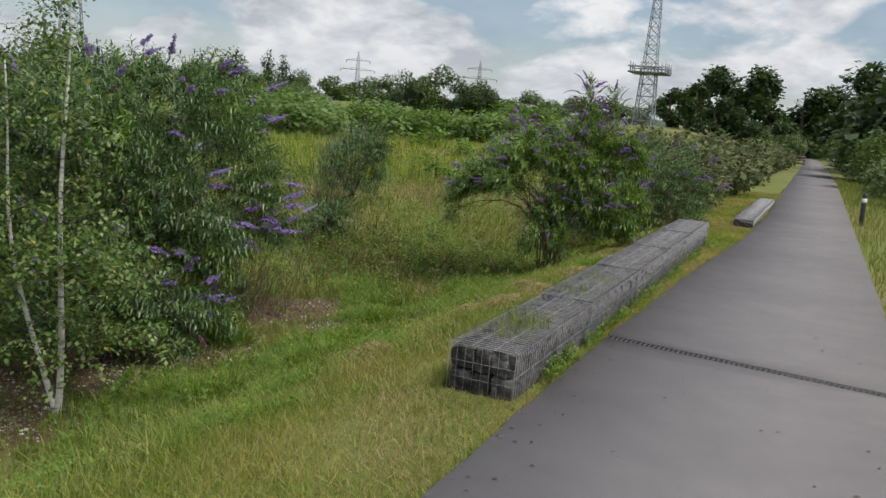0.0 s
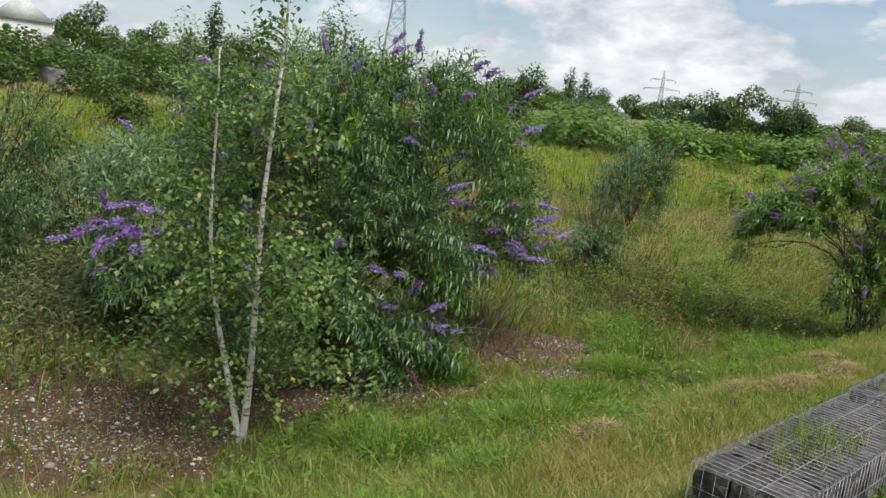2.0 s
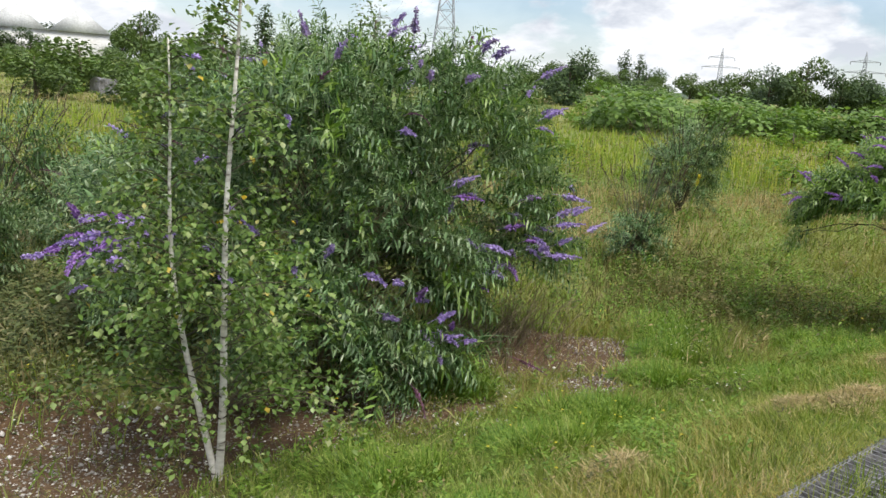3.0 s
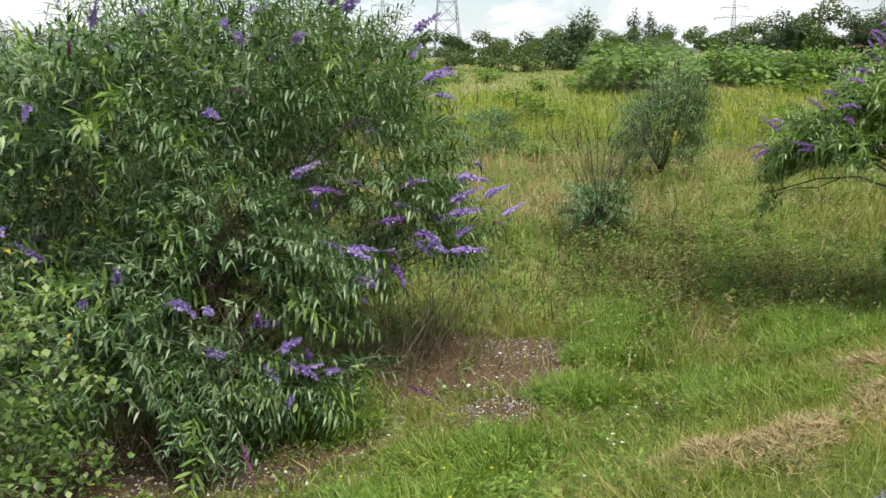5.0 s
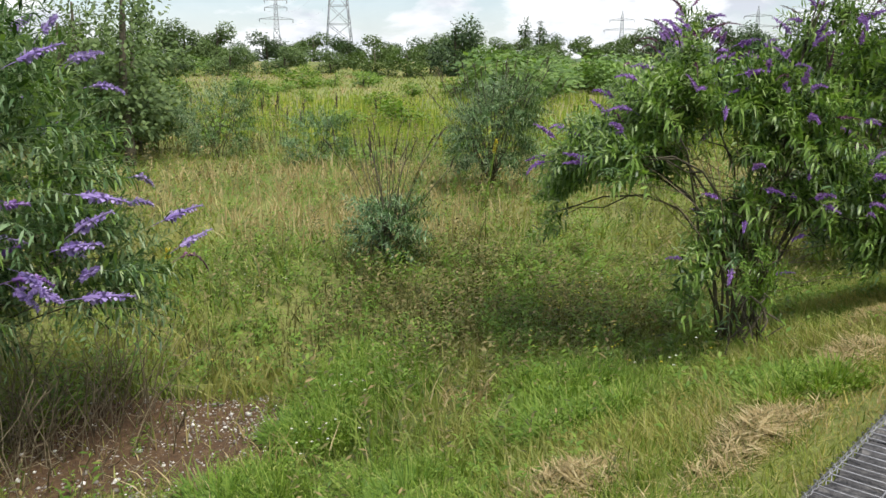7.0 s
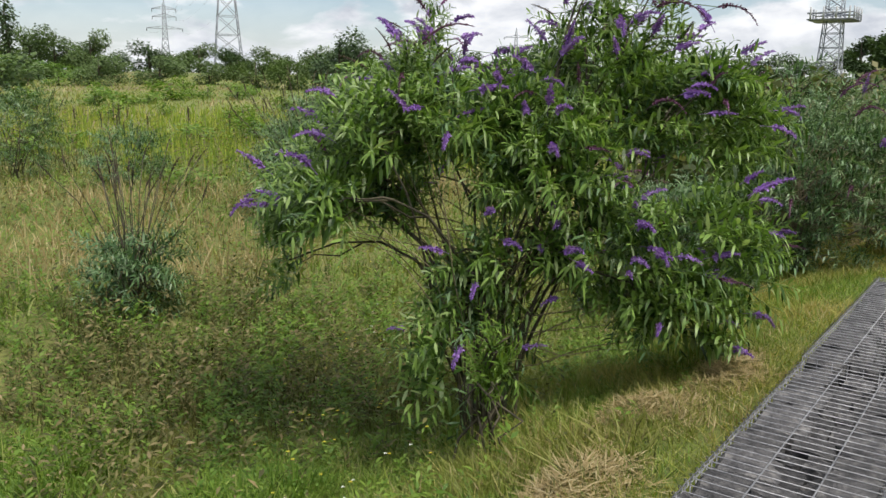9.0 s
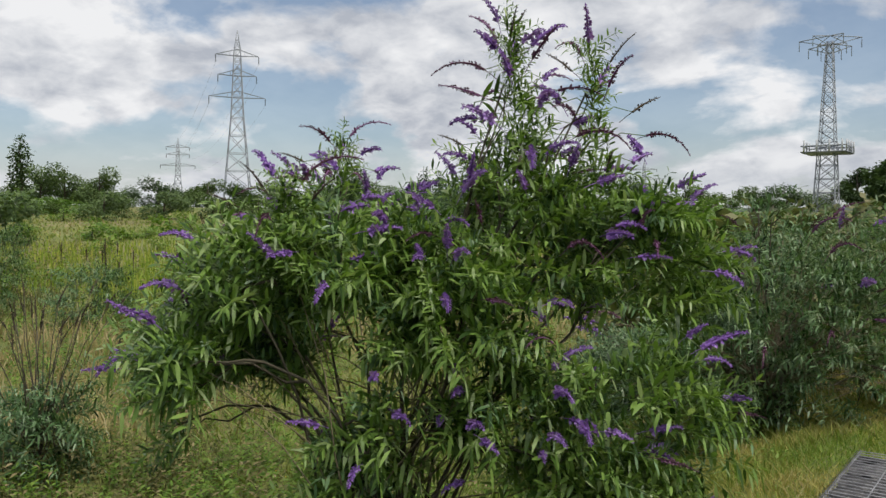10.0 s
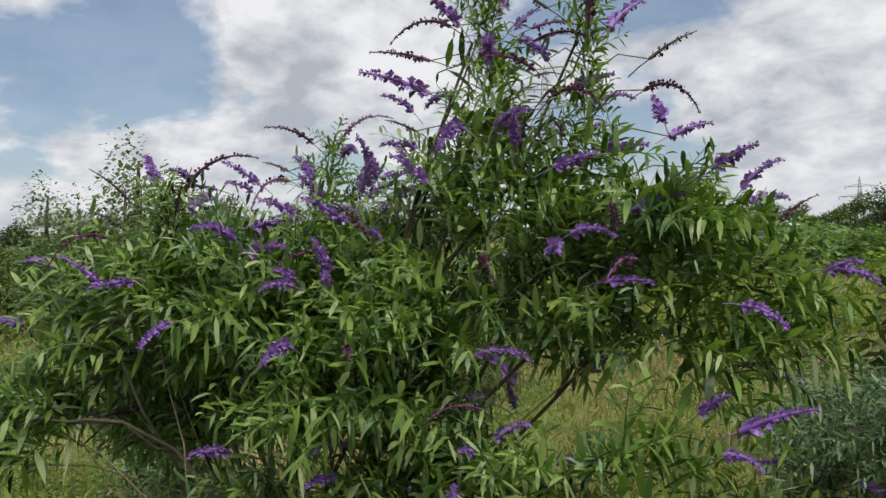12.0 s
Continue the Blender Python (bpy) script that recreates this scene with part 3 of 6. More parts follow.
# ---------- plants ----------


def spray_arrays(seed, tilt, length=0.5, pairs=8, leaf=0.15, width=0.22, droop=0.5):
    """A leafy shoot growing along +x at a tilt, tips hanging."""
    r = np.random.default_rng(seed)
    s = Soup()
    t = np.linspace(0, 1, 7)
    a = radians(tilt) - t * radians(28)
    step = length / 6
    p = np.zeros((7, 3))
    for i in range(1, 7):
        p[i] = p[i - 1] + step * np.array([math.cos(a[i]), r.normal(0, 0.06), math.sin(a[i])])
    s.tube(p, np.linspace(0.005, 0.002, 7), 3)
    tt = np.repeat(np.linspace(0.12, 1.0, pairs), 2)
    base = np.stack([np.interp(tt, t, p[:, k]) for k in range(3)], 1)
    sgn = np.tile([1, -1], pairs)
    fwd = np.stack([np.cos(np.interp(tt, t, a)), 0 * tt, np.sin(np.interp(tt, t, a))], 1)
    roll = np.repeat(np.arange(pairs) * 1.35 + r.uniform(0, 3), 2)
    lat = np.stack([-fwd[:, 2] * np.sin(roll), np.cos(roll), fwd[:, 0] * np.sin(roll)], 1) * sgn[:, None]
    out = unit(lat + fwd * r.uniform(0.45, 0.9, (2 * pairs, 1)) + r.normal(0, 0.12, (2 * pairs, 3)))
    ln = leaf * (1.1 - 0.55 * tt) * r.uniform(0.8, 1.2, 2 * pairs)
    s.arched(base, out, ln, ln * width, r.uniform(0.1, 1.9, 2 * pairs) * droop)
    return s


def spray_kit(name, material, tilts=(-15, 15, 45, 75), **kw):
    """Shoots at several tilts, each as arrays and as a shared mesh."""
    kit = []
    for k, tilt in enumerate(tilts):
        for v in range(2):
            s = spray_arrays(100 + 10 * k + v, tilt, **kw)
            kit.append((tilt, np.concatenate(s.v), np.concatenate(s.t), np.concatenate(s.q), s.mesh(name, material)))
    return kit


def spike_mesh(name, seed, material, length, rad, bend, florets):
    """A flower spike along +x, curving, of many small florets."""
    r = np.random.default_rng(seed)
    s = Soup()
    t = np.linspace(0, 1, 8)
    a = radians(20) - t * bend
    p = np.zeros((8, 3))
    for i in range(1, 8):
        p[i] = p[i - 1] + length / 7 * np.array([math.cos(a[i]), 0, math.sin(a[i])])
    s.tube(p, np.linspace(rad * 0.5, rad * 0.12, 8), 5)
    s.tube([(-0.1, 0, -0.03), (-0.05, 0, -0.012), (0, 0, 0)], [0.0028, 0.0026, 0.003], 3)
    tt = r.uniform(0.03, 1, florets) ** 0.9
    ctr = np.stack([np.interp(tt, t, p[:, k]) for k in range(3)], 1)
    ang = r.uniform(0, 2 * np.pi, florets)
    dirs = np.stack([r.uniform(0.1, 0.6, florets), np.cos(ang), np.sin(ang)], 1)
    dirs = unit(dirs)
    size = rad * (1.15 - 0.75 * tt) * r.uniform(0.7, 1.3, florets)
    s.leaves(ctr + dirs * size[:, None] * 0.3, dirs, size * 1.1, size * 0.9, 0.1, 0.1)
    return s.mesh(name, material)


KIT = {"green": spray_kit("leaf_spray", M["buddleia"], leaf=0.18, width=0.16, droop=0.34, pairs=9), "bright": spray_kit("leaf_spray", M["buddleia_bright"], leaf=0.235, pairs=9, width=0.165, droop=0.38),
       "grey": spray_kit("leaf_spray", M["buddleia_grey"], leaf=0.165, width=0.16, droop=0.34, pairs=9),
       "willow": spray_kit("leaf_spray", M["herb"], (75, 82), leaf=0.13, pairs=14, width=0.13, droop=0.25)}
SPIKES = [spike_mesh("flower_spike", 60 + i, M["flower"], 0.20 + 0.035 * i, 0.03, 0.35 + 0.4 * (i % 3), 100) for i in range(4)]
PALE_SPIKES = [spike_mesh("flower_spike", 64 + i, M["flower_pale"], 0.17 + 0.04 * i, 0.033, 0.25 + 0.35 * (i % 3), 95) for i in range(4)]
FADED = [spike_mesh("faded_spike", 70 + i, M["faded"], 0.28 + 0.05 * i, 0.019, 0.4 + 0.5 * i, 90) for i in range(3)]
SEEDS = [spike_mesh("seed_spike", 80 + i, M["seedhead"], 0.2 + 0.04 * i, 0.016, 0.4, 34) for i in range(2)]


def hollow(p):
    """Uneven growth through a crown: high where boughs crowd, low in the gaps between them."""
    x, y, z = p[:, 0], p[:, 1], p[:, 2]
    return (np.sin(3.1 * x + 1.7 * np.sin(2.3 * z)) * np.cos(2.7 * y + 0.8) + np.sin(4.3 * z + 2.1 * x) * np.cos(3.7 * y - 1.9 * x) + 0.6 * np.sin(7.9 * x + 6.1 * y) * np.cos(8.3 * z)) / 1.6


def crown_points(lobes, n, r, inner=0.62, low=-0.75, gaps=0.0):
    """Points and outward directions over a union of lobes (x, y, z, radius, flatness)."""
    lobes = np.array(lobes, float)
    w = lobes[:, 3] ** 2
    pts, dirs = [], []
    got = 0
    while got < n:
        m = n * 2
        li = r.choice(len(lobes), m, p=w / w.sum())
        d = unit(r.normal(0, 1, (m, 3)))
        d = d[(d[:, 2] > low)]
        li = li[:len(d)]
        rad = lobes[li, 3:4] * r.uniform(inner, 1.06, (len(d), 1))
        sc = np.stack([np.ones(len(d)), np.ones(len(d)), lobes[li, 4]], 1)
        p = lobes[li, :3] + d * rad * sc
        inside = np.zeros(len(d), bool)
        for k, lb in enumerate(lobes):
            q = (p - lb[:3]) / np.array([1, 1, lb[4]])
            inside |= (np.linalg.norm(q, axis=1) < lb[3] * 0.7) & (li != k) & (r.random(len(d)) < 0.8)
        if gaps:
            g = hollow(p)
            p = p + d * (0.16 * g)[:, None] * gaps
            inside |= (g < -0.28) & (r.random(len(d)) < 0.9 * gaps)
        pts.append(p[~inside])
        dirs.append(d[~inside])
        got += (~inside).sum()
    return np.concatenate(pts)[:n], np.concatenate(dirs)[:n]


def stem_curve(a, b, r, sag=0.15, k=7, wobble=0.04):
    """From the root a up and then out to b."""
    t = np.linspace(0, 1, k)[:, None]
    a, b = np.asarray(a, float), np.asarray(b, float)
    flat = np.array([1, 1, 0])
    p = a + (b - a) * t
    p = p - (b - a) * flat * (t * (1 - t)) * sag * 2 + np.array([0, 0, 1.0]) * t * (1 - t) * sag * 2
    w = r.normal(0, wobble, (k, 3))
    w[0] = w[-1] = 0
    return p + w


def shrub(name, base, lobes, sprays, kits, flowers, faded, seeds, label, category="bush", stems=10, scale=(0.8, 1.25), seed=0, singles=300, twigs=80, view=(-1.2, 9.0), bloom=1.0, stem_r=0.022, arch=False, gaps=0.0, spikes=SPIKES):
    """A shrub: stems from the root, twigs, leafy shoots over the lobes of the crown, flower spikes."""
    r = np.random.default_rng(seed)
    base = np.array(base, float)
    top = empty(name, base, label, category)
    L = np.array([(x - base[0], y - base[1], z - base[2], q, f) for x, y, z, q, f in lobes])
    ctr = np.average(L[:, :3], axis=0, weights=L[:, 3] ** 2)
    for i in range(stems):
        lb = L[i % len(L)]
        root = np.array([*r.normal(0, 0.10, 2), -0.06])
        end = lb[:3] + unit(r.normal(0, 1, 3)) * lb[3] * 0.5 * np.array([1, 1, 0.6])
        s = Soup()
        pts = stem_curve(root, end, r)
        if arch and end[2] < ctr[2] * 1.15:
            # upright from the root, bending over at the height of the crown
            knee = np.array([0.12 * end[0], 0.12 * end[1], max(end[2], ctr[2]) * 1.05])
            u = np.linspace(0, 1, len(pts))[:, None]
            bow = (1 - u) ** 2 * root + 2 * u * (1 - u) * knee + u ** 2 * end
            pts = bow + 0.25 * (np.array(pts) - root - u * (end - root)) * np.array([1, 1, 0])
        s.tube(pts, np.linspace(stem_r * r.uniform(0.7, 1.2), 0.006, len(pts)), 5)
        for _ in range(2):
            j = r.integers(4, len(pts))
            e2 = lb[:3] + unit(r.normal(0, 1, 3)) * lb[3] * 0.85
            s.tube(stem_curve(pts[j], e2, r, 0.05, 5, 0.03), np.linspace(0.009, 0.003, 5), 4)
        child("stem", s.mesh("stem", M["bark"], True), top)
    P, D = crown_points(L, sprays, r, gaps=gaps)
    to_view = unit(np.array([view[0] - base[0], view[1] - base[1], 0.6]))
    order = np.argsort(-(unit(P - ctr) @ to_view))
    P, D = P[order], D[order]
    out = unit(D * np.array([1, 1, 0.8]) + unit(P - ctr * np.array([1, 1, 0.6])) * 0.7)
    yaw = np.arctan2(out[:, 1], out[:, 0]) + r.normal(0, 0.35, sprays)
    tilt = np.degrees(np.arcsin(np.clip(out[:, 2], -1, 1))) * 0.75 + 12 + r.normal(0, 14, sprays)
    size = r.uniform(scale[0], scale[1], sprays)
    bulk = {}
    for i in range(sprays):
        kit = KIT[kits[r.integers(len(kits))]]
        j = min(range(0, len(kit), 2), key=lambda q: abs(kit[q][0] - tilt[i])) + r.integers(2)
        _, v, t, q, me = kit[j]
        c, s_ = math.cos(yaw[i]) * size[i], math.sin(yaw[i]) * size[i]
        org = P[i] - 0.28 * size[i] * out[i]
        if i < singles:
            ob = child("leaf_spray", me, top)
            ob.matrix_basis = Matrix.Translation(org) @ Matrix.Rotation(yaw[i], 4, "Z") @ Matrix.Scale(size[i], 4)
        else:
            b = bulk.setdefault(me.materials[0].name, Soup())
            b.add(v @ np.array([[c, s_, 0], [-s_, c, 0], [0, 0, size[i]]]) + org, t)
            b.q.append(q + b.n - len(v))
    for mname, b in bulk.items():
        tagged(child("foliage", b.mesh("foliage", bpy.data.materials[mname]), top), kind="stuff")
    if twigs:
        s = Soup()
        for i in range(twigs):
            e = P[r.integers(len(P))] * np.array([1, 1, 0.95])
            a = ctr * r.uniform(0.2, 0.8) + r.normal(0, 0.12, 3)
            s.tube(stem_curve(a, e, r, 0.08, 5, 0.03), np.linspace(0.006, 0.002, 5), 3)
        tagged(child("brushwood", s.mesh("brushwood", M["twig"]), top), kind="stuff")
    # flowers stand at the ends of shoots on the outside
    for meshes, count, nm in ((spikes, flowers, "flower_spike"), (FADED, faded, "faded_spike"), (SEEDS, seeds, "seed_spike")):
        if not count:
            continue
        Q, E = crown_points(L, count, r, 0.98, -0.12)
        for p, d in zip(Q, E):
            o = unit(d + 0.5 * unit(p - ctr))
            ob = child(nm, meshes[r.integers(len(meshes))], top)
            rise = math.degrees(math.asin(max(-1, min(1, o[2])))) * 0.5
            ob.matrix_basis = Matrix.Translation(p + o * 0.1) @ Matrix.Rotation(math.atan2(o[1], o[0]) + r.normal(0, 0.4), 4, "Z") @ Matrix.Rotation(radians(-rise - r.uniform(-25, 15)), 4, "Y") @ Matrix.Scale(r.uniform(0.8, 1.25) * bloom, 4)
    return top


# the great buddleia on the bare patch
FIRST_BUSH = shrub("butterfly_bush", (-8.0, 8.6, gz(-8.0, 8.6)), [
    (-8.3, 8.5, 0.65, 1.55, 0.85), (-9.1, 7.3, 0.3, 1.15, 0.9), (-8.8, 6.9, -0.25, 0.75, 0.8), (-8.1, 8.7, 1.6, 0.95, 0.9),
    (-7.7, 10.1, 0.85, 1.15, 0.9), (-7.2, 10.7, 0.15, 0.7, 0.8), (-7.1, 8.5, 0.2, 1.0, 0.85), (-6.7, 8.3, -0.55, 0.6, 0.7),
    (-7.0, 7.5, -0.3, 0.75, 0.9), (-8.9, 9.9, 0.6, 1.2, 0.9), (-8.9, 8.0, 1.1, 1.0, 0.9), (-6.3, 8.0, -0.75, 0.35, 0.6), (-7.4, 9.9, 1.66, 0.72, 0.9), (-7.15, 9.6, 0.0, 0.65, 0.7), (-7.35, 8.9, 1.68, 0.78, 0.9), (-7.3, 7.8, 1.5, 0.78, 0.9), (-6.5, 8.9, -0.75, 0.35, 0.6), (-6.4, 9.5, -0.8, 0.22, 0.6)],
    4400, ["green", "green", "green", "grey", "grey", "grey", "bright"], 105, 22, 8, "great spreading butterfly bush with drooping purple flower spikes", stems=24, seed=1, twigs=260, scale=(0.65, 1.0), bloom=0.95, gaps=1.0, spikes=PALE_SPIKES)


def flower_cluster(bush, at, spread, n, toward, seed):
    """Spikes crowded at the ends of one bough."""
    r = np.random.default_rng(seed)
    c = np.array(at) - np.array(bush.location)
    for i in range(n):
        q = c + r.normal(0, 1, 3) * np.array(spread)
        child("flower_spike", PALE_SPIKES[i % 4] if i % 3 else SPIKES[i % 4], bush, "", Matrix.Translation(q) @ Matrix.Rotation(radians(toward + r.normal(0, 35)), 4, "Z") @ Matrix.Rotation(radians(r.normal(8, 18)), 4, "Y") @ Matrix.Scale(r.uniform(0.8, 1.25), 4))


flower_cluster(FIRST_BUSH, (-6.6, 9.95, 0.4), (0.14, 0.4, 0.3), 20, 40, 41)
flower_cluster(FIRST_BUSH, (-8.2, 6.25, 0.35), (0.3, 0.3, 0.22), 18, -70, 42)
flower_cluster(FIRST_BUSH, (-6.35, 8.6, -0.35), (0.15, 0.35, 0.15), 6, 0, 43)


def dead_brush(bush, n, seed):
    """Brown dead shoots standing and lying under the bush's edge."""
    r = np.random.default_rng(seed)
    b = np.array(bush.location)
    s = Soup()
    for i in range(n):
        x, y = -7.5 + r.normal(0, 0.45), 9.2 + r.uniform(-1.6, 2.2)
        z = gz(x, y)
        a = r.uniform(0, 2 * np.pi)
        ln, hh = r.uniform(0.2, 0.9), r.uniform(0.15, 0.95)
        e = np.array([x + math.cos(a) * ln * 0.6 + 0.25, y + math.sin(a) * ln * 0.6, z + hh])
        s.tube(stem_curve(np.array([x, y, z - 0.02]) - b, e - b, r, 0.1, 5, 0.03), np.linspace(0.006, 0.002, 5), 3)
    tagged(child("dead_brushwood", s.mesh("dead_brushwood", M["twig"]), bush, "dry brown dead twigs"), kind="stuff")


dead_brush(FIRST_BUSH, 460, 12)
# the one beside the long gabion
SECOND = shrub("butterfly_bush", (-3.95, 14.75, gz(-3.95, 14.75)), [
    (-3.58, 15.6, 1.92, 0.30, 1.2), (-3.75, 15.6, 2.38, 0.09, 2.0), (-3.35, 15.74, 2.3, 0.09, 1.8), (-3.6, 15.5, 1.45, 0.52, 0.85),
    (-4.25, 14.85, 1.45, 0.46, 0.7), (-4.5, 14.4, 1.25, 0.36, 0.75), (-4.62, 14.06, 0.88, 0.28, 0.8), (-5.9, 14.88, 0.25, 0.13, 2.4), (-4.9, 15.3, 1.5, 0.46, 0.7), (-5.45, 14.75, 0.8, 0.36, 0.7), (-5.8, 14.85, 0.62, 0.24, 0.9),
    (-3.12, 15.95, 1.3, 0.45, 0.9), (-3.1, 15.65, 0.6, 0.50, 0.85), (-3.75, 15.05, 1.1, 0.40, 0.75), (-3.0, 15.85, 1.72, 0.22, 0.9), (-2.95, 15.4, 0.12, 0.34, 0.75),
    (-4.05, 14.62, 0.0, 0.27, 1.9), (-4.0, 14.66, 0.45, 0.22, 1.8), (-3.5, 15.22, 0.55, 0.38, 0.95),
    (-5.1, 14.8, 0.85, 0.36, 0.7), (-4.65, 14.6, 0.8, 0.3, 0.7), (-3.2, 15.3, 0.3, 0.45, 0.8)],
    1800, ["bright", "bright", "bright", "bright", "green"], 150, 26, 4, "upright butterfly bush with bright leaves and many purple flower spikes", stems=20, seed=2, twigs=70, scale=(0.5, 0.8), stem_r=0.014, bloom=0.66, arch=True, gaps=1.0)


def crest(bush, foot, tip, n, seed):
    """Long arching spikes that radiate from the leading shoot of a bush."""
    r = np.random.default_rng(seed)
    b = np.array(bush.location)
    foot, tip = np.array(foot) - b, np.array(tip) - b
    for i in range(n):
        u = i / (n - 1)
        p = foot + (tip - foot) * u
        az = i * 2.399 + 0.5
        reach = 0.36 * (1 - u) + 0.06
        d = np.array([math.cos(az), math.sin(az), 0])
        q = p + d * reach + np.array([0, 0, 0.05])
        s = Soup()
        s.tube([p, (p + q) / 2 + np.array([0, 0, 0.05]), q], [0.004, 0.003, 0.0025], 3)
        child("shoot", s.mesh("shoot", M["herb"]), bush)
        for w_ in range(2):
            kit = KIT["bright"][int(r.integers(2, 8))]
            sz = r.uniform(0.4, 0.62) * (1 - 0.35 * u)
            child("leaf_spray", kit[4], bush, "", Matrix.Translation(p + d * reach * 0.25 * w_) @ Matrix.Rotation(az + 1.2 + 2.6 * w_, 4, "Z") @ Matrix.Scale(sz, 4))
        kind = r.random()
        me, nm = (SPIKES[i % 4], "flower_spike") if kind < 0.4 else (FADED[i % 3], "faded_spike") if kind < 0.8 else (SEEDS[i % 2], "seed_spike")
        rise = 8 + 45 * u ** 3 + r.normal(0, 9)
        child(nm, me, bush, "", Matrix.Translation(q) @ Matrix.Rotation(az, 4, "Z") @ Matrix.Rotation(radians(-rise), 4, "Y") @ Matrix.Scale(r.uniform(0.7, 0.98), 4))


crest(SECOND, (-3.62, 15.6, 1.85), (-3.77, 15.6, 2.7), 26, 4)
crest(SECOND, (-3.25, 15.75, 1.75), (-3.33, 15.76, 2.55), 16, 5)
crest(SECOND, (-4.4, 14.5, 1.5), (-4.4, 14.45, 1.78), 10, 6)
crest(SECOND, (-4.85, 15.35, 1.75), (-4.95, 15.45, 2.1), 9, 7)
# the darker one behind it, gone to seed at the top
shrub("butterfly_bush", (-3.3, 19.2, gz(-3.3, 19.2)), [
    (-3.15, 19.4, 0.85, 0.75, 0.95), (-2.75, 19.7, 0.45, 0.9, 0.9), (-3.5, 19.1, 0.35, 0.65, 0.9), (-3.31, 19.3, 1.75, 0.2, 1.8), (-2.9, 20.4, 0.95, 0.8, 0.9), (-3.5, 19.0, -0.15, 0.4, 0.8), (-4.3, 19.2, 0.1, 0.75, 0.85), (-4.9, 19.8, -0.1, 0.6, 0.8)],
    1250, ["green", "green", "grey"], 16, 16, 36, "dark grey-green butterfly bush with dry brown seed heads", stems=16, seed=3, singles=200, twigs=200, scale=(0.55, 0.9), gaps=0.8)


def birch():
    """A young birch with two white stems from one root."""
    r = np.random.default_rng(11)
    bx, by = -5.85, 6.22
    top = empty("birch_sapling", (bx, by, gz(bx, by)), "young twin-stemmed silver birch with a few yellow leaves", "tree")
    leaf = Soup()
    for tip, h, rad in (((-0.52, -0.30), 3.2, 0.026), ((-0.02, 0.14), 4.05, 0.03)):
        t = np.linspace(0, 1, 14)
        # the stems part near the root, then stand nearly upright
        bow = 1 - (1 - t) ** 2.2
        px = tip[0] * bow * 0.75 + 0.02 * np.sin(t * 9)
        py = tip[1] * bow * 0.75 + 0.02 * np.cos(t * 7) - 0.02
        pts = np.stack([px, py, -0.06 + t * h], 1)
        s = Soup()
        s.tube(pts, rad * (1 - 0.88 * t) + 0.003, 8)
        stem = child("trunk", s.mesh("trunk", M["birch_bark"], True), top, "white peeling birch bark")
        for i in range(92):
            u = 0.13 + 0.86 * r.random() ** 1.15
            p0 = np.array([np.interp(u, t, pts[:, k]) for k in range(3)])
            az = r.uniform(0, 2 * np.pi)
            ln = (1.5 * (1 - u) ** 1.1 + 0.2) * r.uniform(0.6, 1.1)
            d = np.array([math.cos(az), math.sin(az), 0.75])
            tt = np.linspace(0, 1, 6)[:, None]
            tw = p0 + d * ln * tt * 0.8 - np.array([0, 0, 1]) * ln * 0.55 * tt ** 2
            s = Soup()
            s.tube(tw, np.linspace(0.006, 0.0015, 6), 3)
            child("branch", s.mesh("branch", M["bark"]), stem)
            k = int(12 + 40 * ln)
            q = r.uniform(0.28, 1, k)
            b = np.stack([np.interp(q, tt[:, 0], tw[:, a]) for a in range(3)], 1) + r.normal(0, 0.07, (k, 3))
            o = unit(np.stack([r.normal(0, 1, k), r.normal(0, 1, k), r.uniform(-1.2, 0.1, k)], 1))
            L_ = r.uniform(0.036, 0.062, k)
            leaf.leaves(b, o, L_, L_ * 0.8, 0.3, 0.1)
    tagged(child("leaves", leaf.mesh("leaves", M["birch_leaf"]), top), kind="stuff")


birch()


def small_shrub(x, y, h, w, kit, label, seed, leafy_part=0.55, spikes=14, twigs=60, sprays=90):
    """A low shrub with a leafy foot and bare spiky tops."""
    z = gz(x, y)
    lobes = [(x, y, z + h * leafy_part * 0.5, w * 0.5, 1.0), (x + w * 0.15, y + w * 0.1, z + h * leafy_part * 0.85, w * 0.35, 0.9)]
    ob = shrub("small_bush", (x, y, z), lobes, sprays, kit, 0, 0, 0, label, stems=6, seed=seed, singles=min(sprays, 200), twigs=0, scale=(0.6, 0.95), stem_r=0.012)
    r = np.random.default_rng(seed + 500)
    for i in range(spikes):
        az, lean = r.uniform(0, 2 * np.pi), r.uniform(0.15, 0.75)
        e = np.array([math.cos(az) * lean * w, math.sin(az) * lean * w, h * r.uniform(0.8, 1.1)])
        s = Soup()
        s.tube(stem_curve((0, 0, 0.1), e, r, 0.1, 5, 0.02), np.linspace(0.008, 0.004, 5), 3)
        child("bare_stem", s.mesh("bare_stem", M["bark"]), ob)
        sp = child("seed_spike", SEEDS[i % 2], ob)
        sp.matrix_basis = Matrix.Translation(e) @ Matrix.Rotation(az, 4, "Z") @ Matrix.Rotation(radians(-40 - 10 * (i % 4)), 4, "Y") @ Matrix.Scale(1.0, 4)
    return ob


small_shrub(-9.0, 15.5, 1.6, 1.15, ["green"], "small dark bush with bare seeded tops in the meadow", 21, 0.5, 24, 60, 140)
small_shrub(-11.6, 20.7, 2.2, 2.0, ["grey", "green"], "greyish twiggy bush in the long grass", 22, 0.9, 50, 60, 620)
small_shrub(-20.0, 19.7, 2.0, 2.2, ["grey", "green"], "rounded grey-green bush in the meadow", 23, 0.85, 6, 40, 280)
small_shrub(-17.0, 20.6, 1.0, 1.9, ["green"], "low green bush in the meadow", 24, 0.9, 0, 20, 200)
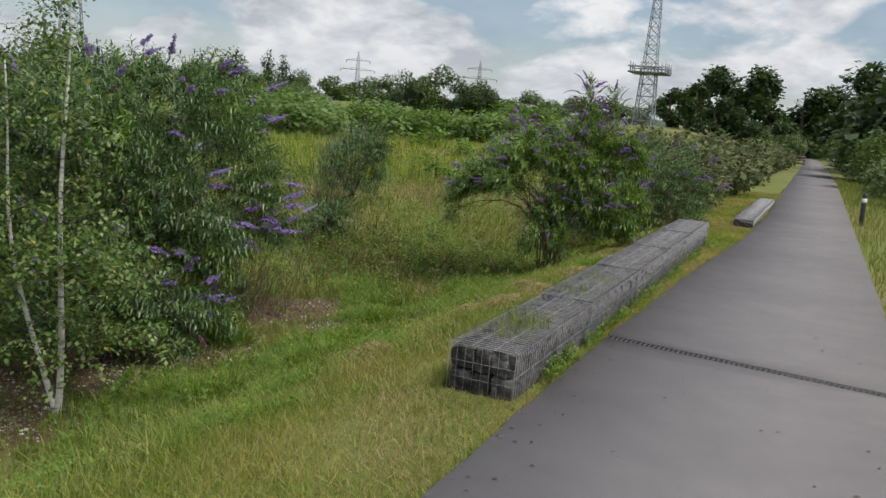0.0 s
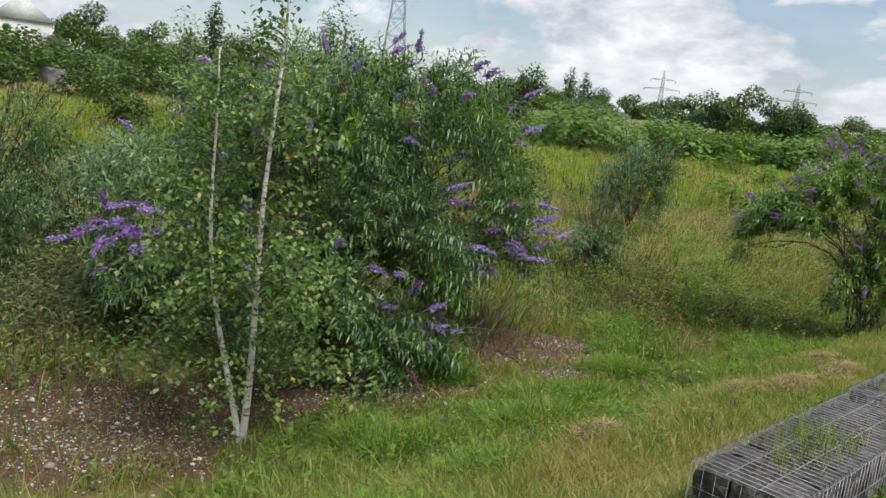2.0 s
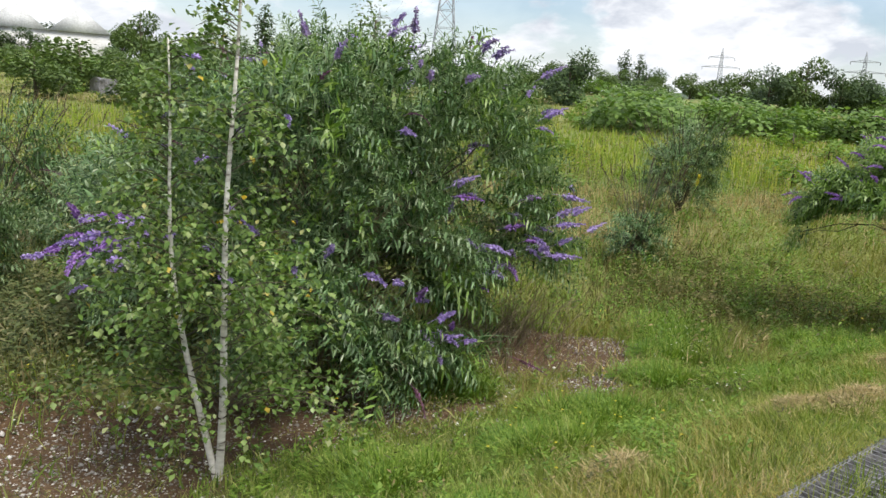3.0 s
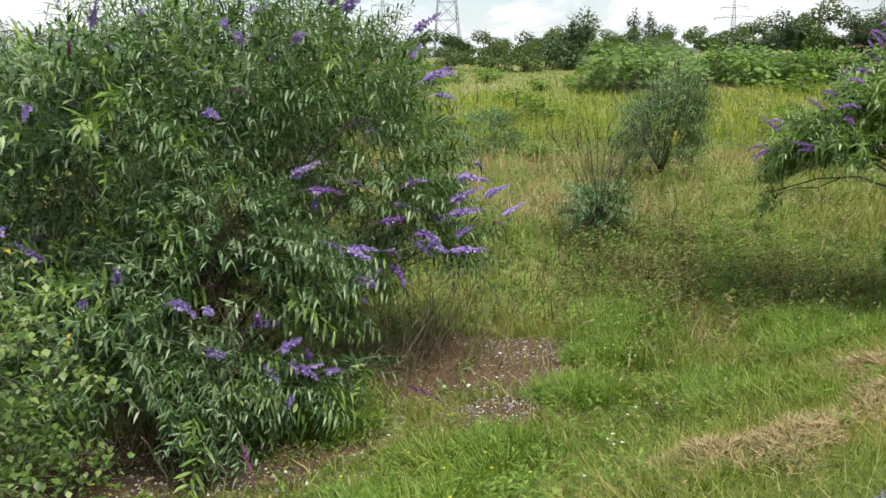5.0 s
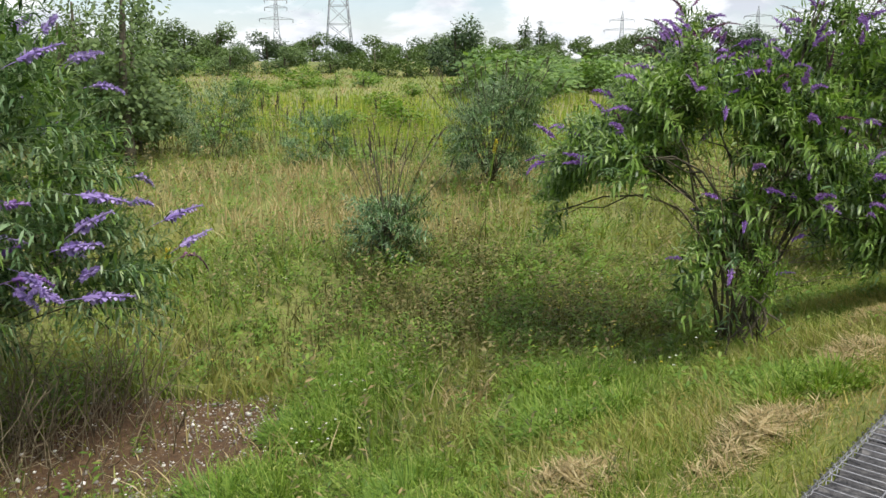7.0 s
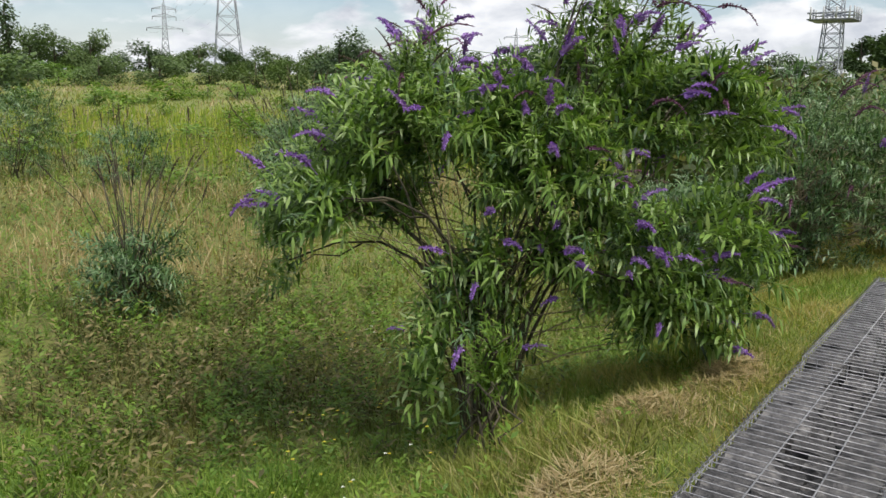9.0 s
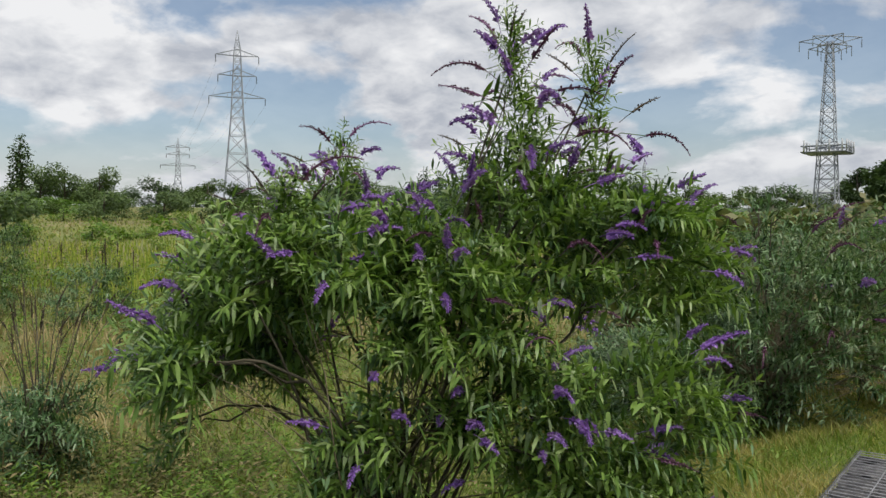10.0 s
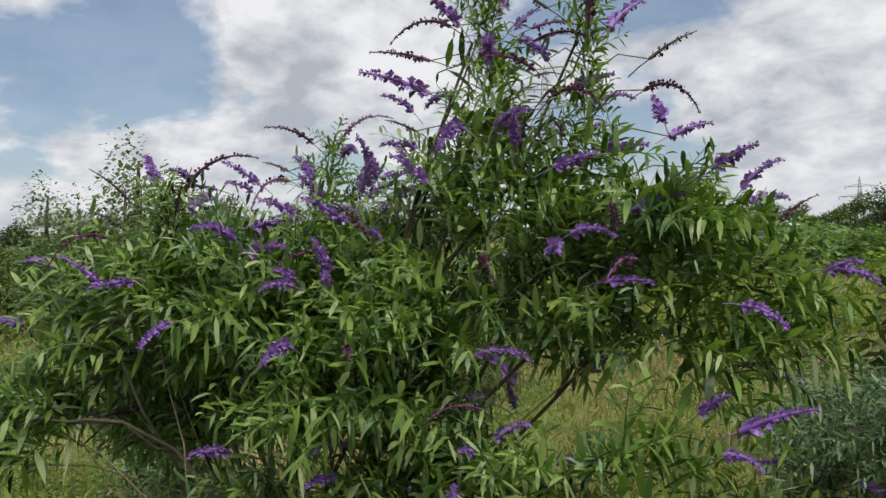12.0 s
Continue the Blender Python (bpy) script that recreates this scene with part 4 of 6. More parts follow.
small_shrub(-13.6, 6.4, 2.1, 2.2, ["green"], "tall twiggy dark weeds at the meadow's edge", 26, 0.85, 50, 60, 420)
small_shrub(-14.9, 4.9, 1.8, 2.0, ["green"], "tall twiggy dark weeds at the meadow's edge", 28, 0.85, 50, 60, 320)
small_shrub(-12.3, 7.4, 1.5, 1.7, ["grey", "green"], "tall twiggy grey weeds at the meadow's edge", 29, 0.85, 20, 60, 300)
small_shrub(-11.5, 5.6, 1.2, 1.5, ["grey", "green"], "tall twiggy grey weeds at the meadow's edge", 30, 0.9, 12, 60, 240)
small_shrub(-3.6, 14.2, 0.8, 0.4, ["willow"], "leafy willowherb shoots under the bush", 27, 0.9, 0, 0, 16)


def mullein(x, y, h):
    """A tall mullein spike, yellow at the tip, with seed pods below."""
    r = np.random.default_rng(int(abs(x * 100)))
    top = empty("mullein", (x, y, gz(x, y)), "tall leaning mullein spike with yellow flowers at its tip", "plant")
    lean = np.array([0.16, 0.1, 1]) * h
    s = Soup()
    s.tube([(0, 0, -0.05), lean * 0.5 + (0.02, 0, 0), lean], [0.014, 0.011, 0.006], 5)
    stalk = child("stalk", s.mesh("stalk", M["herb"]), top)
    for nm, a, b, mat_, n in (("bloom", 0.8, 1.0, "yellow", 90), ("seed_pod_spike", 0.45, 0.8, "herb", 120)):
        t = r.uniform(a, b, n)[:, None]
        ang = r.uniform(0, 2 * np.pi, n)
        d = np.stack([np.cos(ang), np.sin(ang), 0.4 + 0 * ang], 1)
        s = Soup()
        s.leaves(lean * t + d * 0.01, unit(d), 0.035, 0.03, 0.1)
        child(nm, s.mesh(nm, M[mat_]), stalk)
    ang = np.arange(9) * 2.4
    d = unit(np.stack([np.cos(ang), np.sin(ang), 0.7 + 0 * ang], 1))
    s = Soup()
    s.leaves(lean * np.linspace(0.03, 0.4, 9)[:, None], d, 0.24, 0.08, 0.9)
    child("leaves", s.mesh("leaves", M["herb"]), top)


mullein(-10.3, 18.9, 1.25)
mullein(-9.6, 12.6, 0.7)


def tree_meshes(seed, h, w, leaf, n, material, trunk_frac=0.25, column=False):
    """Meshes of trunk with limbs and of a crown of many leaf clumps."""
    r = np.random.default_rng(seed)
    s = Soup()
    s.tube([(0, 0, -0.2), (0.02 * h, 0, h * 0.35), (0, 0.02 * h, h * 0.85)], [h * 0.028, h * 0.02, h * 0.006], 7)
    lobes = []
    k = 6 if column else 18
    for i in range(k):
        az = i * 2.4 + r.uniform(-0.4, 0.4)
        if column:
            c = np.array([math.cos(az) * w * 0.08, math.sin(az) * w * 0.08, h * (0.2 + 0.68 * i / (k - 1))])
            q = w * 0.5 * (0.75 + 0.25 * math.sin(math.pi * (i + 0.6) / k)) * (0.62 if i == k - 1 else 1)
            lobes.append((*c, q, h / k / q * 0.75))
        else:
            u = trunk_frac + 0.02 + (0.84 - trunk_frac) * ((i * 0.618) % 1.0)
            spread = w * 0.34 * math.sqrt(max(0.08, 1 - abs(u - 0.5) * 1.5))
            c = np.array([math.cos(az) * spread, math.sin(az) * spread, h * u])
            lobes.append((*c, w * r.uniform(0.17, 0.27), r.uniform(0.7, 1.0)))
        if i % 2 == 0:
            s.tube(stem_curve((0, 0, min(c[2] * 0.7, h * 0.5)), c, r, 0.1, 4, 0.03 * w), np.linspace(h * 0.011, h * 0.003, 4), 3)
    P, D = crown_points(lobes, n, r, 0.35, -0.95)
    P = P + r.normal(0, leaf * 0.5, P.shape)
    c = Soup()
    o = unit(D + r.normal(0, 0.8, D.shape) - np.array([0, 0, 0.3]))
    ln = leaf * r.uniform(0.6, 1.4, n)
    c.flakes(P, o, ln, ln * 0.8)
    return s.mesh("trunk", M["bark"], True), c.mesh("crown", material)


def tree_proto(name, meshes, label, category="tree", group=""):
    top = empty(name, (0, 0, -500), label, category, group)
    wood = child("trunk", meshes[0], top)
    if category == "bush":
        wood.name = "brushwood"
        tagged(wood, kind="stuff")
    tagged(child("crown", meshes[1], top), kind="stuff")
    return top


FIRST = {}


def plant_tree(kind, x, y, h, turn=0.0, sink=0.0, wide=1.0):
    """The first of a kind is built, the others are copies."""
    name, base_h, w, leaf, n, mat_, label, group, col = KINDS[kind]
    k = h / base_h
    m = pose(x, y, gz(x, y) - sink, 0, 0, turn)
    if kind not in FIRST:
        ms = tree_meshes(sum(map(ord, kind)), base_h, w, leaf, n, M[mat_], 0.06 if "bush" in kind or kind == "tall" else 0.15, col)
        ob = FIRST[kind] = tree_proto(name, ms, label, "bush" if "bush" in name or "thicket" in name or "shrub" in name or "clump" in name else "tree", group)
        ob.matrix_basis = m
    else:
        ob = copy_thing(FIRST[kind], m)
    ob.scale = (k * wide, k * wide, k)
    return ob


KINDS = {
    "broad": ("broadleaf_tree", 8, 7.0, 0.38, 2700, "tree_leaf", "broad green tree at the meadow's far edge", "trees on the skyline", False),
    "round": ("broadleaf_tree", 7, 7.0, 0.38, 2700, "dark_leaf", "dark round-crowned tree at the meadow's far edge", "trees on the skyline", False),
    "tall": ("broadleaf_tree", 12, 7, 0.62, 2800, "dark_leaf", "tall dark tree in the woodland edge", "woodland trees", False),
    "poplar": ("poplar_tree", 16, 4.2, 0.6, 1100, "dark_leaf", "slim columnar poplar on the skyline", "poplars", True),
    "bush_k": ("knotweed_thicket", 2.2, 4.6, 0.28, 1500, "knotweed", "dense pale-green knotweed thicket in the meadow", "knotweed thickets", False),
    "bush_g": ("green_shrub", 2.6, 3.0, 0.15, 2500, "tree_leaf", "bushy green wild shrub in the meadow", "wild shrubs", False),
    "bush_w": ("weed_clump", 1.0, 1.1, 0.11, 380, "herb", "low clump of leafy green meadow weeds", "weed clumps", False),
    "bush_h": ("hedge_shrub", 2.4, 3.2, 0.18, 2200, "hedge", "overgrown grey-green hedge shrub beside the path", "hedge shrubs along the path", False),
    "sapling": ("birch_sapling", 4.5, 1.9, 0.1, 1800, "tree_leaf", "slender young birch among shrubs", "young birches", True),
}


def at_bearing(b, d, eye=(-1.2, 6.0)):
    """A place at a bearing, in degrees left of the path's direction."""
    return eye[0] - math.sin(radians(b)) * d, eye[1] + math.cos(radians(b)) * d


def plant_far():
    r = np.random.default_rng(31)
    for b, d, h, kind in ((41.6, 92, 6.0, "round"), (26.2, 118, 7.4, "broad"), (28.3, 116, 5.6, "round"), (24.0, 118, 5.8, "round"), (22.9, 122, 5.4, "round"), (30.0, 125, 5.4, "broad"),
                          (43.3, 98, 4.6, "broad"), (66.4, 130, 6.4, "broad"), (64.6, 125, 5.4, "broad"), (69.0, 120, 4.8, "broad"), (59.6, 132, 6.6, "broad"), (57.6, 128, 6.2, "broad"), (61.0, 135, 6.2, "broad"),
                          (70.5, 118, 7.5, "broad")):
        plant_tree(kind, *at_bearing(b, d), h, r.uniform(0, 360))
    for b, d, h in ((36.5, 300, 16), (37.5, 302, 17.5), (64.3, 150, 11.6)):
        plant_tree("poplar", *at_bearing(b, d, (-1.2, 11.6 if b > 60 else 6.0)), h, r.uniform(0, 360), wide=1.1)
    for b in np.arange(8, 92, 1.35):
        d = r.uniform(150, 230)
        plant_tree(["broad", "round"][int(r.integers(2))], *at_bearing(b + r.normal(0, 0.4), d), d * 0.033 * r.uniform(0.7, 1.1), r.uniform(0, 360), wide=1.5)
    for _ in range(64):
        b, d = r.uniform(14, 88), 62 + 78 * r.random() ** 0.8
        if not 36 < b < 62 or d > 92:
            plant_tree("bush_g" if r.random() < 0.65 else "bush_k", *at_bearing(b, d), r.uniform(0.8, 1.9) * (d / 60) ** 0.6, r.uniform(0, 360), wide=r.uniform(1.3, 2.1))
    # low weeds standing out of the grass
    for _ in range(95):
        b, d = r.uniform(20, 85), 13 + 75 * r.random()
        x, y = at_bearing(b, d, (-2.0, 9.0))
        if x < -10.5:
            plant_tree("bush_w", x, y, r.uniform(0.35, 0.75) * (1 + d / 90), r.uniform(0, 360), wide=r.uniform(1.2, 2.4))
    for b, d, h, w in ((37.5, 52, 2.3, 1.5), (35.6, 58, 2.0, 1.3), (33.0, 66, 1.7, 1.5), (30.4, 61, 1.9, 1.5), (28.0, 57, 2.0, 1.5), (26.0, 62, 1.9, 1.4), (38.7, 56, 1.8, 1.2), (31.6, 66, 2.2, 1.7), (23.5, 60, 2.0, 1.6), (20.5, 62, 2.0, 1.6), (17.5, 60, 2.0, 1.6)):
        plant_tree("bush_k", *at_bearing(b, d), h, r.uniform(0, 360), wide=w)
    for b, d, h, w in ((66, 58, 3.4, 1.6), (62.5, 44, 2.6, 1.3), (60.5, 52, 3.0, 1.6), (69, 62, 3.6, 1.6), (72, 48, 2.8, 1.6), (75, 60, 3.4, 1.6), (78, 50, 2.6, 1.5), (56.5, 92, 3.0, 1.6), (53, 96, 3.0, 1.6), (50, 98, 2.8, 1.3), (47, 92, 3.2, 1.5), (44.8, 88, 3.0, 1.2)):
        plant_tree("bush_g", *at_bearing(b, d), h, r.uniform(0, 360), wide=w)
    # young birches and shrubs in the meadow seen past the second bush
    for x, y, h in ((-19.6, 17.2, 5.0), (-21.5, 18.3, 4.2), (-23.0, 17.6, 4.6), (-26.5, 16.0, 4.6), (-20.6, 16.2, 3.8)):
        plant_tree("sapling", x, y, h, r.uniform(0, 360))
    for x, y, h in ((-20.5, 17.0, 2.5), (-22.4, 18.6, 2.4), (-24.5, 16.6, 2.6), (-27.5, 18.5, 2.3), (-30, 15.2, 2.2)):
        plant_tree("bush_g", x, y, h, r.uniform(0, 360))
    # the overgrown hedge along the path
    y = 22.4
    while y < 95:
        plant_tree("bush_h", -3.7 - 0.012 * y + r.normal(0, 0.2), y, r.uniform(2.0, 2.5) + y * 0.004, r.uniform(0, 360), wide=1.05)
        y += r.uniform(2.0, 2.8) * (1 + y / 120)
    for x, y, h in ((-6.0, 24, 2.2), (-6.8, 29, 2.3), (-7, 36, 2.4), (-8, 44, 2.6)):
        plant_tree("bush_h", x, y, h, r.uniform(0, 360))
    # woodland beyond and on the other side of the path
    for x, y, h in ((-9, 150, 14), (-13, 152, 14.5), (-17.5, 158, 13.5), (-21, 165, 12.5), (-4.5, 170, 15), (-1.5, 175, 15), (3.5, 160, 13), (8, 130, 13), (9.5, 105, 13), (7.5, 92, 11), (12, 88, 13), (8, 74, 11), (7, 60, 11), (4.7, 62, 10.5), (4.4, 82, 10.5), (-6.5, 120, 6), (-7.5, 108, 5), (11, 66, 11), (10, 50, 9), (13, 60, 9), (-24, 170, 9), (12, 46, 7), (14, 30, 7), (13, 12, 7), (14, -8, 8), (-12, 142, 7), (-16, 135, 7.5), (-2, 205, 12), (4, 210, 12), (-21, 150, 9), (9, 145, 12), (16, 100, 12), (-30, 176, 9), (-10, -22, 7), (-22, -16, 7), (-34, -6, 7), (4, -34, 9)):
        plant_tree("tall", x, y, h, r.uniform(0, 360), wide=1.15)
    for x, y, h in ((3.6, 48, 3.4), (3.9, 41, 3.4), (4.2, 35, 3.2), (3.5, 56, 3.5), (3.4, 65, 3.5), (4.8, 30, 2.7), (3.4, 76, 4), (3.2, 88, 4), (6.5, 24, 2.6), (6.3, 17, 2.5), (6.2, 9, 2.5), (6.0, 2, 2.5), (6.4, 84, 4.2), (6.6, 95, 4.4), (7, 108, 5), (5, 125, 5), (3.5, 150, 6), (-5, 112, 4), (-6, 100, 3.4), (-4.5, 128, 4.5), (-7, 135, 5)):
        plant_tree("bush_g", x, y, h, r.uniform(0, 360))


plant_far()

# ---------- far structures ----------


def strut(s, a, b, w):
    s.tube([a, b], [w, w], 4)


def lattice(s, h0, h1, w0, w1, bays, wt):
    """A square lattice shaft from height h0 to h1."""
    z = np.linspace(h0, h1, bays + 1)
    w = np.linspace(w0, w1, bays + 1) / 2
    cn = [(-1, -1), (1, -1), (1, 1), (-1, 1)]
    for i in range(bays):
        for k in range(4):
            a, b = cn[k], cn[(k + 1) % 4]
            p = lambda c, q: (c[0] * w[q], c[1] * w[q], z[q])
            strut(s, p(a, i), p(a, i + 1), wt)
            strut(s, p(a, i), p(b, i + 1), wt * 0.6)
            strut(s, p(b, i), p(a, i + 1), wt * 0.6)
            strut(s, p(a, i + 1), p(b, i + 1), wt * 0.6)


def pylon(x, y, h, arms, base_w, label, turn=0.0, wt=0.12):
    top = empty("power_pylon", (x, y, 0.1), label, "pylon", "power pylons")
    top.rotation_euler = (0, 0, radians(turn))
    s = Soup()
    lattice(s, 0, h * 0.55, base_w, base_w * 0.4, 6, wt)
    lattice(s, h * 0.55, h * 0.9, base_w * 0.4, base_w * 0.2, 6, wt * 0.8)
    lattice(s, h * 0.9, h, base_w * 0.2, 0.1, 2, wt * 0.7)
    child("shaft", s.mesh("shaft", M["hazed_steel"]), top)
    for z, half in arms:
        s = Soup()
        for sd in (-1, 1):
            for dy in (-0.5, 0.5):
                strut(s, (0, dy, z), (sd * half, 0, z + 0.2), wt * 0.7)
                strut(s, (0, dy, z + h * 0.035), (sd * half, 0, z + 0.2), wt * 0.5)
            for f in (0.35, 0.7):
                strut(s, (sd * half * f, 0.3 * (1 - f), z), (sd * half * f, 0, z + h * 0.03 * (1 - f)), wt * 0.4)
        arm = tagged(child("crossarm", s.mesh("crossarm", M["hazed_steel"]), top), kind="stuff")
        for sd in (-1, 1):
            s = Soup()
            s.tube([(sd * half, 0, z + 0.1), (sd * half, 0, z - h * 0.035)], [wt * 0.8, wt * 0.8], 5)
            child("insulator", s.mesh("insulator", M["iron"]), arm)
    return top


pylon(-183, 158.6, 53.5, ((35, 7.6), (41, 5.2), (46.5, 5.8)), 8.5, "tall grey lattice power pylon with three crossarms", 55, 0.13)
pylon(-383, 280, 45, ((30, 9), (36, 6), (40, 6)), 7, "distant grey lattice power pylon", 55, 0.2)
pylon(*at_bearing(22.8, 620), 47, ((33, 13), (40, 9)), 8, "distant grey lattice power pylon", 20, 0.25)
pylon(*at_bearing(31.25, 640), 47, ((33, 13), (40, 9)), 8, "distant grey lattice power pylon", 30, 0.25)


def radio_mast(x, y):
    """A lattice mast with a ring of aerials and a many-armed head."""
    h = 29.6
    top = empty("radio_mast", (x, y, 0.1), "grey lattice mast with an antenna platform and crossarms on top", "mast")
    s = Soup()
    lattice(s, 0, 12.3, 3.5, 2.3, 6, 0.085)
    lattice(s, 12.3, h - 1.0, 2.3, 0.8, 11, 0.065)
    child("shaft", s.mesh("shaft", M["hazed_steel"]), top)
    s = Soup()
    for z in (12.1, 13.0):
        for k in range(4):
            a, b = [(-3.05, -3.05), (3.05, -3.05), (3.05, 3.05), (-3.05, 3.05)][k], [(3.05, -3.05), (3.05, 3.05), (-3.05, 3.05), (-3.05, -3.05)][k]
            strut(s, (a[0], a[1], z), (b[0], b[1], z), 0.09)
            strut(s, (a[0], a[1], z), (0, 0, z), 0.09)
    s.box((0, 0, 12.0), (5.9, 5.9, 0.12))
    deck = tagged(child("platform", s.mesh("platform", M["hazed_steel"]), top), kind="stuff")
    s = Soup()
    s.box((0, 0, 0), (0.22, 0.16, 1.7))
    aerial = s.mesh("aerial", M["roof"])
    for k in range(14):
        side, f = k % 4, (k // 4) / 3 * 5.2 - 2.6
        px, py = ((f, -3.1), (3.1, f), (-f, 3.1), (-3.1, -f))[side]
        child("aerial", aerial, deck, "pale antenna panel", pose(px, py, 13.0))
    for z, half in ((h - 1.0, 4.2), (h - 2.2, 2.9)):
        s = Soup()
        for az in (0.2, 0.2 + math.pi, 1.2, 1.2 + math.pi, 2.2, 2.2 + math.pi):
            e = (math.cos(az) * half, math.sin(az) * half, z + 0.3)
            strut(s, (0, 0, z + 0.9), e, 0.07)
            strut(s, (0, 0, z - 0.6), e, 0.06)
            strut(s, e, (e[0], e[1], z - 1.2), 0.05)
        tagged(child("crossarm", s.mesh("crossarm", M["hazed_steel"]), top), kind="stuff")


radio_mast(-28.4, 143.5)


def power_line(a, b, sag, r=0.035):
    t = np.linspace(0, 1, 24)[:, None]
    a, b = np.array(a, float), np.array(b, float)
    s = Soup()
    s.tube(a + (b - a) * t - np.array([0, 0, 1]) * sag * 4 * t * (1 - t), np.full(24, r), 3)
    return s.mesh("cable", M["iron"])


_cab = empty("power_line", (0, 0, 0), "thin overhead power cables strung between pylons", "power line")
_c, _s = math.cos(radians(55)), math.sin(radians(55))
for _z, _h in ((33.2, 7.6), (39.2, 5.2), (44.7, 5.8)):
    for _sd in (-1, 1):
        child("cable", power_line((-183 + _sd * _h * _c, 158.6 + _sd * _h * _s, _z), (-383 + _sd * _h * _c, 280 + _sd * _h * _s, _z - 5), 6, 0.017), _cab)


def hall():
    """A pale gabled hall, mostly behind trees."""
    x, y = at_bearing(73.3, 165, (-0.6, 3.2))
    top = empty("industrial_hall", (x, y, 0.45), "pale gabled industrial hall beyond the trees", "building")
    top.rotation_euler = (0, 0, radians(74))
    s = Soup()
    s.box((-9, 0, 3.6), (30, 14, 7.4))
    child("wall", s.mesh("wall", M["cladding"]), top)
    for k in range(3):
        x0 = -24 + k * 10
        s = Soup()
        s.add([(x0, -7.4, 7.2), (x0 + 10, -7.4, 7.2), (x0 + 5, -7.4, 11.3), (x0, 7.4, 7.2), (x0 + 10, 7.4, 7.2), (x0 + 5, 7.4, 11.3)], [[0, 1, 2], [3, 5, 4]], [[0, 2, 5, 3], [1, 4, 5, 2], [0, 3, 4, 1]])
        child("roof", s.mesh("roof", M["roof"]), top, "pale ridged roof")


hall()


def ridge():
    """Low wooded hills that close the horizon."""
    s = Soup()
    az = np.linspace(-0.3, 2 * np.pi - 0.3, 260)
    r = np.random.default_rng(5)
    hgt = 20 + 9 * np.sin(az * 5) + 6 * np.sin(az * 13 + 1) + r.normal(0, 1.6, 260)
    R0, R1 = 1150, 1500
    rows = [(R0, -3 + 0 * az), (R0 + 30, hgt * 0.6), (R0 + 120, hgt), (R1, hgt * 0.9)]
    v = np.concatenate([np.stack([np.sin(az) * -q, np.cos(az) * q, z], 1) for q, z in rows])
    k = len(az)
    i = np.arange(k - 1)
    q = np.concatenate([np.stack([a * k + i, a * k + i + 1, (a + 1) * k + i + 1, (a + 1) * k + i], 1) for a in range(3)])
    s.add(v, q=q)
    ob = new("backdrop", s.mesh("backdrop", M["far_wood"], True))
    tagged(ob, "low wooded hills on the horizon", "hills", kind="structure")


ridge()


def stone_block(x, y):
    bm = bmesh.new()
    bmesh.ops.create_cube(bm, size=1)
    bmesh.ops.subdivide_edges(bm, edges=bm.edges[:], cuts=3, use_grid_fill=True)
    r = random.Random(4)
    for v in bm.verts:
        v.co = Vector((v.co.x * 1.7, v.co.y * 1.2, (v.co.z + 0.45) * 1.1)) + Vector([r.gauss(0, 0.05) for _ in range(3)])
    me = bpy.data.meshes.new("boulder")
    bm.to_mesh(me)
    bm.free()
    me.materials.append(M["concrete"])
    ob = tagged(new("boulder", me), "weathered grey boulder at the edge of the meadow", "boulder")
    ob.location = (x, y, gz(x, y) - 0.1)


stone_block(-56.3, 22.1)


def bollard(x, y):
    top = empty("bollard", (x, y, gz(x, y)), "slim black bollard with a white band beside the path", "bollard")
    s = Soup()
    s.tube([(0, 0, -0.1), (0, 0, 0.82), (0, 0, 0.86)], [0.06, 0.06, 0.035], 14)
    post = child("post", s.mesh("post", M["near_black"], True), top)
    s = Soup()
    s.tube([(0, 0, 0.62), (0, 0, 0.72)], [0.063, 0.063], 14)
    child("band", s.mesh("band", M["white_paint"], True), post, "white reflective band")


bollard(1.3, 24.8)


def barrier(x, y):
    top = empty("wooden_barrier", (x, y, gz(x, y)), "low wooden rail barrier beside the path", "barrier")
    for dx in (-1.3, 1.3):
        s = Soup()
        s.box((dx, 0, 0.5), (0.16, 0.16, 1.3))
        child("post", s.mesh("post", M["wood"]), top)
    for z in (0.35, 0.7, 1.05):
        s = Soup()
        s.box((0, -0.1, z), (2.9, 0.05, 0.2))
        child("rail", s.mesh("rail", M["wood"]), top)


barrier(-2.9, 98)

# ---------- grass, herbs and stones on the ground ----------


def spots(n, r, near=1.2, far=70.0):
    """Places over the bank and meadow, thinning with distance from the path."""
    y0 = r.uniform(0.5, 15.5, n)
    b = np.radians(r.uniform(-8, 118, n))
    u = r.random(n)
    d = near * (far / near) ** u
    return -0.8 - np.sin(b) * d, y0 + np.cos(b) * d, d


def wave(x, y, k, seed):
    return (np.sin(x * k + seed) * np.cos(y * k * 1.13 + seed * 2.1) + 0.6 * np.sin(x * k * 2.3 + y * k * 1.7 + seed * 3) + 0.4 * np.cos(x * k * 4.1 - y * k * 3.3 + seed)) / 2


def bare(x, y):
    f = np.zeros(len(x), bool)
    for cx, cy, rx, ry in BARE:
        f |= np.hypot((x - cx) / rx, (y - cy) / ry) + 0.35 * wave(x, y, 2.3, 2.0) + 0.25 * wave(x, y, 6.1, 4.0) < 0.92
    return f


